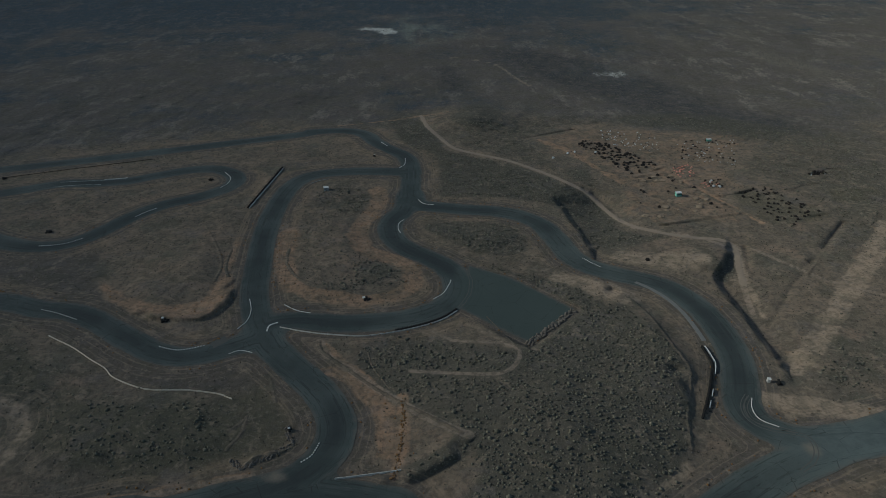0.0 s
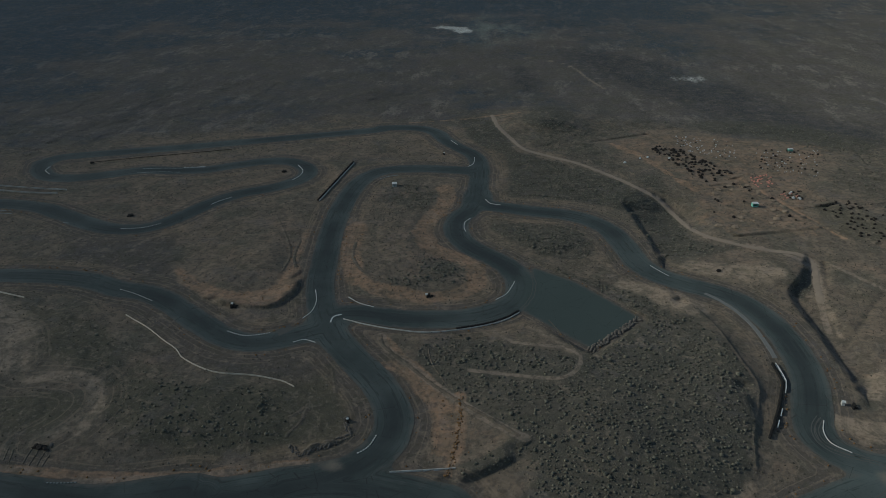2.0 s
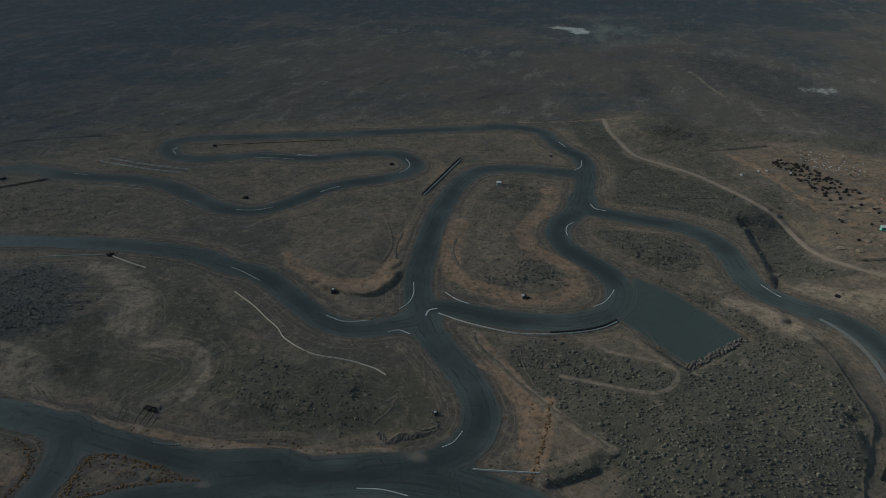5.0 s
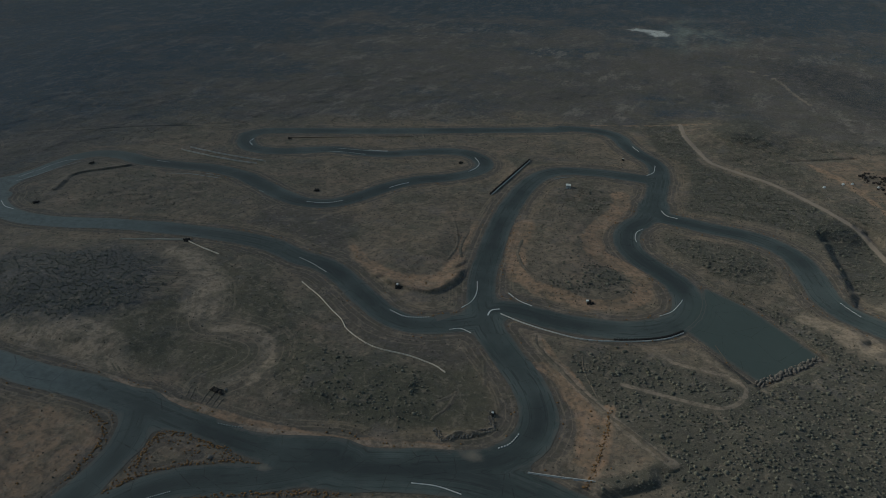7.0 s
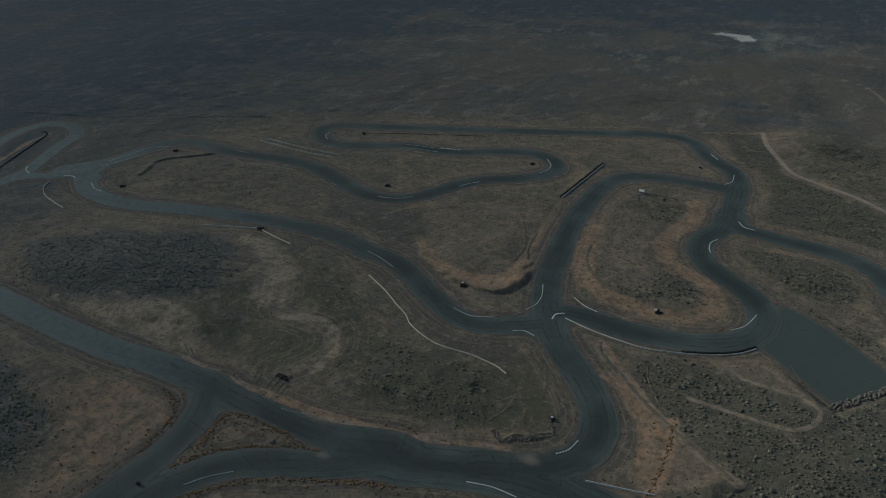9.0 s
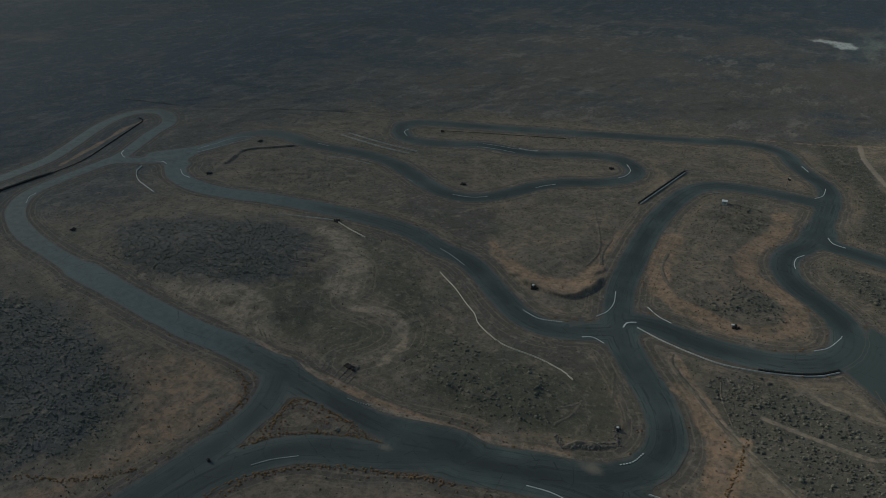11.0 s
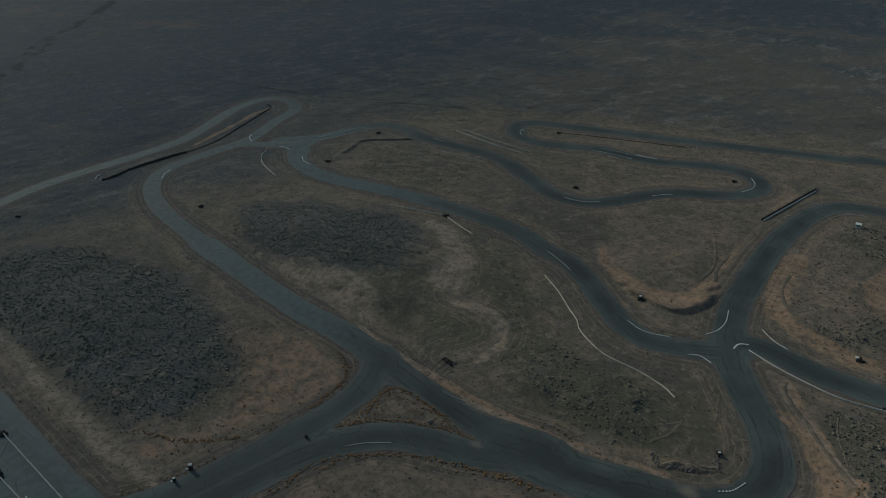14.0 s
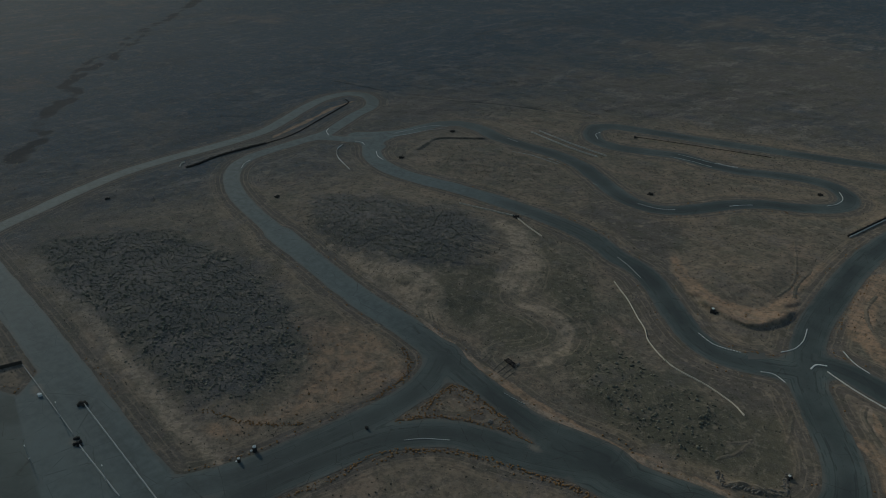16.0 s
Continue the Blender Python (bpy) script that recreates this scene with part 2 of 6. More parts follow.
M_RED = plain_material("red_plastic_waste", (0.6, 0.2, 0.13), (0.7, 0.38, 0.3), 0.7, 1.0)
M_PALEWASTE = plain_material("pale_scrap", (0.45, 0.47, 0.47), (0.65, 0.66, 0.66), 0.7, 1.0)

# ---- the plan, metres on the flat map ----
ROADS = {
    "far_straight": (8.6, [(-210, 286.4), (-205.4, 293.1), (-193.4, 298), (-177, 303.6), (-155, 310.6), (-133.7, 318.3), (-107.3, 328.1), (-81.1, 337.8), (-65.6, 344.1), (-65.7, 346.1), (-48.9, 347.4), (-38.4, 341.8), (-31.9, 329.9), (-24.4, 319.4), (-17.2, 310.1), (-13.9, 297.3), (-13.2, 277.8), (-12.8, 260.4)]),
    "hairpin_lane": (8.6, [(-210, 286.4), (-206.6, 277.6), (-197.4, 269.8), (-185.3, 269.6), (-172.9, 274.7), (-161, 280.4), (-146.6, 281.3), (-133.2, 283.5), (-121.7, 289.8), (-109.9, 295.4), (-99, 295.8), (-90.3, 290), (-87.1, 281.7), (-89.9, 273.4), (-98.4, 265.1), (-108.7, 258.8), (-117.1, 248.7), (-122.4, 238.3), (-127.9, 229.3), (-135.1, 224), (-145.1, 223.4), (-156.8, 227.3), (-169.1, 233.4), (-183.2, 239.4), (-199.8, 241.5), (-217.1, 239.7), (-232.5, 238.9), (-248.2, 241.5), (-260.4, 239.9), (-266.9, 232.2), (-269, 220.8), (-270, 209), (-275.4, 198.8), (-282.3, 190.3)]),
    "loop_road": (9, [(-50.5, 168.1), (-54.7, 177.5), (-58.5, 190.3), (-60.8, 204.5), (-63, 220.5), (-64.4, 236.1), (-64.8, 253.5), (-63.8, 268.9), (-60.3, 282), (-53, 288.9), (-39.9, 291.9), (-25.2, 291.5), (-14.9, 290.6)]),
    "east_road": (9.5, [(-13, 266), (-9.6, 256.5), (-0.7, 253.1), (10.1, 250.8), (20.8, 249), (30, 244.2), (36.4, 236.3), (40, 224.9), (42.7, 213.5), (47.4, 205.9), (54.7, 200.9), (62, 197.2), (68.8, 192.5), (73.6, 185.3), (76.5, 175.9), (77.7, 165.2), (77.4, 154.8), (75, 145.3), (72.6, 138), (72.5, 131.9), (75.5, 127.2), (81.3, 124.1), (88.8, 123.6), (100.8, 125)]),
    "s_bend": (9.5, [(-12.9, 263.2), (-14.8, 251.3), (-18.3, 243.3), (-19.3, 235.1), (-17.1, 226), (-11.5, 218.2), (-3.6, 211.2), (2, 204.1), (4.5, 195.4), (3, 186.6), (-1.7, 180.3), (-9.9, 175.8), (-20.4, 173.7), (-31.8, 173.5), (-42.6, 174.9), (-49.6, 173), (-52.1, 165.9)]),
    "west_road": (8.8, [(-52.1, 165.9), (-56.8, 162.8), (-63.6, 159.2), (-70.8, 157.8), (-78.4, 160), (-86.5, 165.1), (-94.3, 170.8), (-102.5, 176.8), (-110.9, 180.9), (-120.3, 182.2), (-133.4, 186.7), (-147.4, 188.1), (-164.1, 187.2), (-183.2, 185.1), (-201.5, 181.3), (-219.4, 176.6), (-235, 174.7), (-249.6, 177.4), (-260.5, 183.4), (-267.7, 190.8), (-270.8, 199.2)]),
    "west_link": (6.5, [(-261.3, 188.2), (-271.7, 187.2), (-273.2, 187), (-283.3, 180.8), (-292.8, 174)]),
    "far_west": (7.2, [(-278.8, 21.2), (-285.9, 33.5), (-292, 46.6), (-299.2, 61.1), (-305.9, 76.6), (-310.5, 92.5), (-312.7, 108.7), (-313.5, 125.4), (-315.2, 143.5), (-318.9, 160.8), (-329.1, 179.7), (-338.8, 196), (-346.4, 213.7), (-346.4, 227.3), (-338.8, 233.9), (-326.4, 232), (-315.5, 222.9), (-309.8, 209.5), (-302.1, 195.2), (-294.3, 179.9), (-292.7, 164.4), (-291.4, 148.5), (-288.3, 134.4), (-279.1, 123.1), (-264.8, 115.4), (-247.9, 111), (-231.1, 108.6), (-211.4, 106.9), (-200.4, 106.1)]),
    "west_straight": (9, [(-211.4, 106.9), (-190.1, 105.4), (-169, 103.7), (-150.3, 103.2), (-134.9, 103.8), (-120.5, 102.9), (-106.3, 101.2), (-94.1, 100.1), (-83.6, 99.7), (-74.7, 101.3), (-65.8, 104)]),
    "near_straight": (13, [(-75.4, 99.2), (-68.3, 101.4), (-61.2, 100.8), (-51.9, 104.1), (-42.3, 106.7), (-35, 108), (-27.4, 107.9), (-19.8, 106.5), (-11.2, 104.4)]),
    "south_bend": (9.5, [(-45.1, 107), (-38.1, 109.5), (-32.8, 112.7), (-28.4, 117.2), (-25.6, 122.7), (-25.2, 129.1), (-27.3, 135.8), (-31, 142.4), (-36.3, 148.9), (-42.2, 155.7), (-47.5, 162.2), (-51.1, 168.8)]),
    "wye_left": (8.6, [(-118.9, 103.5), (-114.6, 97.2), (-111.4, 89.4), (-110.6, 80.7), (-111.1, 71), (-112.2, 60.7), (-113.5, 51.3), (-115, 42.5), (-117.3, 35.7), (-119.8, 29.4)]),
    "wye_arc": (9.2, [(-62.2, 103.1), (-68.7, 98), (-75.8, 93.3), (-81.5, 90.3), (-87.9, 87.7), (-93.3, 84.9), (-98, 80.4), (-102, 74), (-105.2, 65.2), (-107.1, 56), (-108.7, 45.7), (-109.3, 38.2)]),
    "pit_straight": (10.4, [(-360, 17.5), (-300, 20), (-250, 22.3), (-206, 23.8), (-162, 25), (-130, 25.2), (-100, 25.5)]),
    "access_road": (10.4, [(111, 130), (96.1, 124.6), (85.3, 120.4), (74.2, 115.3), (67.3, 111.3), (57.7, 105), (48.4, 97.6)]),
}
EARTH_ROADS = [
    [(88.9, 150.9), (97.2, 159.6), (109.1, 171.8), (125, 190.4), (142.6, 212.3), (163.3, 238.4), (188, 270)],
    [(82.8, 133.3), (89.7, 133.7), (96.2, 133.2), (104.7, 132), (113.5, 130.5)],
]
SOFT_TRACK = [(-158.6, 153.6), (-140.8, 157), (-132.6, 149.1), (-125.5, 138.3), (-116.8, 138.7), (-106, 137.1), (-100.7, 130.5), (-101.3, 122.1), (-105.2, 115.3)]
TRACKS = {
    "track_a": (2.2, [(-11.1, 371.7), (-7.2, 352.5), (-0.6, 334.8), (6, 320.1), (17.5, 311.4), (29.7, 303.1), (41, 291.2), (51.2, 278.1), (58.3, 265.5), (62.6, 248.1), (67.6, 237.1), (76.3, 230.8), (87, 226.1), (97.2, 223.7), (99.8, 217.3), (96.3, 203.5), (93.4, 191)]),
    "track_b": (0.9, [(-3.3, 169.3), (2.3, 164.5), (10.1, 163.6), (17, 162.7), (20.3, 159.5), (19.3, 153.9), (15.2, 149.6), (7.9, 149.3), (-0.9, 149.9), (-9, 150.7)]),
    "track_c": (2.2, [(-34.5, 164.3), (-31.3, 157.7), (-24.5, 151.4), (-16.5, 143.2), (-9.1, 136.7), (-0.9, 130.5), (5.6, 126.6)]),
    "edge_n": (1.2, [(-90.4, 104.4), (-79.2, 106.4), (-68, 108), (-57.7, 110.5), (-47.7, 113.2), (-41.4, 114.5)]),
    "edge_w": (1, [(-170, 112.7), (-151.5, 111.5), (-133.2, 109.2), (-116.7, 107.5), (-102, 106.6)]),
    "dirt_cross": (1.2, [(105.6, 217.1), (113.8, 205), (120.5, 195.7), (128.1, 189.7), (134.6, 186.2)]),
    "pit_track": (6, [(-250.2, 35.8), (-220.5, 36.1), (-194.2, 37.7), (-171.6, 39), (-149.8, 39.3), (-132, 39.9), (-123.5, 42.7)]),
    "loop_track": (1.6, [(69, 233.9), (82.9, 229.3), (93.7, 222.8), (97.6, 216), (97.7, 207.9), (94.8, 196), (91.8, 185.1), (90.3, 176.6)]),
}
KERBS = [
    [(-141.7, 223.7), (-137.5, 224.1), (-132.7, 225.7), (-128.4, 229.6)],
    [(-116.5, 247.4), (-114.1, 251.4), (-111, 255)],
    [(-94.2, 291.9), (-90.4, 285.9), (-90, 279.6), (-91.8, 274.8)],
    [(-55, 278.8), (-51.9, 281.8), (-48.1, 283.6)],
    [(-29.4, 329.8), (-25.8, 324.1)],
    [(-16.8, 307.9), (-16.7, 300.1), (-19, 295.4)],
    [(-9.7, 260.9), (-7.4, 257), (-3.4, 255.8)],
    [(-14.5, 242.7), (-16.2, 239.3), (-16.2, 234.6), (-15.2, 231.3)],
    [(-3.1, 186), (0, 189.6), (2, 195.4), (2.4, 197.5)],
    [(-47.9, 183.6), (-43.6, 180.4), (-39.2, 178.8)],
    [(-50.2, 169.5), (-50, 172.4), (-47.7, 174.1)],
    [(-78.4, 162.6), (-73.3, 160.9), (-69.6, 161.4), (-65.9, 162.9)],
    [(-59.1, 187), (-57.2, 180.6), (-57.1, 175.1), (-58.7, 171.1)],
    [(-58.2, 158.9), (-55.5, 160.4), (-51.7, 159.3)],
    [(46.5, 211.4), (48.8, 208.2), (51.3, 205.1)],
    [(75.4, 138.6), (74, 134.7), (74.4, 130.9), (77.9, 128.1)],
    [(-31.9, 118.1), (-29.7, 120.5), (-28.5, 124.6)],
    [(-256.9, 183.6), (-251.2, 180.3), (-245.9, 179.5)],
    [(-275, 184.5), (-271.7, 185.9), (-267.8, 184.8)],
    [(-204.2, 281.3), (-203.6, 277), (-199, 272.6)],
    [(-96.4, 103.6), (-93.3, 103.8), (-90, 104.3)],
    [(-99.7, 74.7), (-97.1, 78.4), (-92.9, 82.4)],
    [(-285.9, 134.9), (-284.4, 131.3), (-279.8, 127.3)],
    [(-299.7, 185.7), (-296.7, 182.4), (-290.9, 179.9)],
    [(-46.2, 102), (-40.8, 103), (-35.4, 102.7)],
    [(-120.3, 182.2), (-114.7, 180.2), (-107.3, 176.6)],
    [(-144, 285.3), (-139.4, 285.8), (-135, 287)],
]
WALLS = {
    "w1": [(-111.4, 168.3), (-108.2, 166.3), (-101.6, 162.2), (-94.7, 156.9), (-89.4, 153.1), (-85.6, 149.2), (-79, 145.5), (-73.4, 143.8), (-64.1, 143.5), (-56.6, 142), (-53.4, 140.5)],
    "w2": [(-46.9, 171.5), (-39.2, 169.1), (-31, 167.5), (-22.2, 166.8), (-13.6, 168.7), (-5.7, 171.7), (-0, 175.1), (4.5, 179.9)],
    "w3": [(-75, 254.2), (-69.7, 297.3)],
    "w4": [(-23.7, 113.2), (-18, 114.1), (-9.8, 115.5)],
    "w5": [(70.8, 160), (71.1, 156.1), (70.9, 151.7), (68.5, 145.4), (66.1, 139.8), (63.6, 134.6), (61.6, 130.6)],
    "w6": [(-188.1, 172.7), (-176.1, 176.7), (-166, 179.9)],
    "w7": [(-163.6, 179.5), (-156.4, 177.2), (-148.1, 175.1)],
    "w8": [(-228.8, 256.2), (-212.1, 253.7), (-195, 251.9), (-183, 252.1)],
    "w8b": [(-227.1, 260.3), (-208.6, 257.6), (-191.9, 256.3), (-179.5, 255.9)],
    "w9": [(-274.8, 177), (-271.2, 171.7), (-262.9, 166.4), (-254.1, 163.5), (-247.5, 161.7)],
    "w10": [(-161.3, 24.2), (-120.7, 25.6)],
    "w11": [(-147.2, 18.7), (-125.6, 20.1)],
    "w12": [(-189.6, 17), (-173.3, 17.8), (-150.1, 18.8)],
    "w13": [(-192.3, 8.6), (-189.9, 17.1)],
    "w14": [(-299.4, 107.8), (-302.7, 110.2), (-303.3, 112.6)],
    "tyres_loop": [(-296.1, 109.4), (-296.6, 114.9), (-299.5, 124.3), (-300.7, 136), (-300.8, 150.8), (-304, 168.1), (-316.2, 192.4), (-326, 211.5), (-330.7, 219.2), (-336.4, 221.2)],
    "far_fence": [(-189, 285.6), (-171, 292.9), (-150.1, 300.5), (-129.4, 308)],
}
BANKS = {
    "trench": [(96, 215.2), (92.5, 208.1), (86.6, 199.5), (85.5, 192.1), (86, 184.1), (86.8, 174.8), (87.2, 163.4), (87.8, 152.6)],
    "road3_drop": [(45.3, 251.7), (46.6, 242.5), (48.1, 232.7), (49.3, 223.8), (49.9, 218.1)],
    "berm_isl": [(-88.9, 179.2), (-79.9, 177.8), (-73.2, 177.1), (-69.7, 179.1), (-66.8, 186.6), (-66.9, 194.8)],
    "berm_w3": [(-76.3, 254.8), (-71.1, 300.8)],
    "hollow": [(-10.6, 112.1), (-4.6, 116.1), (-0.3, 119.1), (3.5, 122.9)],
    "hill_edge": [(56, 186.6), (60, 175.6), (62.5, 161.4), (64, 151.3), (61.5, 142.1), (57.7, 131.7), (55.1, 120.5)],
    "ridge16": [(-235.4, 235.3), (-243.2, 227.6), (-251, 219.9), (-252.5, 213.9), (-249.3, 205.9), (-246, 197.3)],
    "pitbank": [(-44.5, 115.8), (-41.7, 119.6), (-35.8, 121.7)],
    "field1": [(-238.1, 37.7), (-236.3, 44.2), (-238.1, 52.1)],
    "far_path": [(0.2, 508.4), (15.8, 501.4), (30.6, 491.7), (39.7, 475.2), (44.8, 453.6), (53.4, 428.6)],
    "stream": [(-821.5, 380.6), (-741.4, 319.6), (-665.8, 261.5), (-622.5, 221.5), (-586.4, 198.4), (-551.7, 170.7), (-517.8, 146.1), (-491.1, 122), (-477.3, 112), (-449.5, 108), (-439.3, 97.9), (-423.9, 87.2), (-408.9, 78.3), (-385.9, 74.7), (-371.2, 64.9), (-358.3, 57.5)],
    "far_line": [(-337.2, 244.6), (-319.6, 253.8), (-302.5, 263.7), (-275.6, 275.7), (-249.3, 288.4), (-222.9, 301.1)],
    "yard_ridge_0": [(95, 310.9), (106.8, 325.3)],
    "yard_ridge_1": [(92.4, 291.2), (106.5, 299.1)],
    "yard_ridge_2": [(80, 282.4), (93.8, 287.2)],
    "yard_ridge_3": [(109.1, 262.6), (128, 269.7)],
    "yard_ridge_4": [(80, 236.8), (95.8, 240.8), (112.4, 246)],
    "yard_ridge_5": [(122.6, 227.6), (119.9, 216.9)],
    "yard_ridge_6": [(116.7, 201.2), (130.5, 216.7), (146.3, 234.9)],
    "yard_ridge_7": [(156.2, 236.2), (174.3, 261.7), (175.5, 270.3)],
    "yard_ditch": [(96.1, 282.7), (103.9, 266.1), (111.5, 249.6), (116.4, 233.7)],
    "bush_crest": [(52.4, 190), (55.8, 178.7), (59.1, 167.5), (60.8, 158.3), (60.4, 150.1)],
    "track_drop": [(58.1, 266.8), (60.6, 259), (63.2, 250.8), (64.8, 244.6)],
    "stream_b": [(-697, 285.9), (-638.5, 239.8), (-611.3, 205.3), (-552.6, 167), (-534.8, 145.5), (-482.9, 114.7), (-455.4, 112.9), (-443.7, 103.2)],
    "far_rut": [(-374.5, 239.2), (-352.5, 245), (-335.1, 248.7), (-314.6, 252.9), (-294.3, 264.5), (-269.1, 279.6), (-240.5, 290.8)],
}
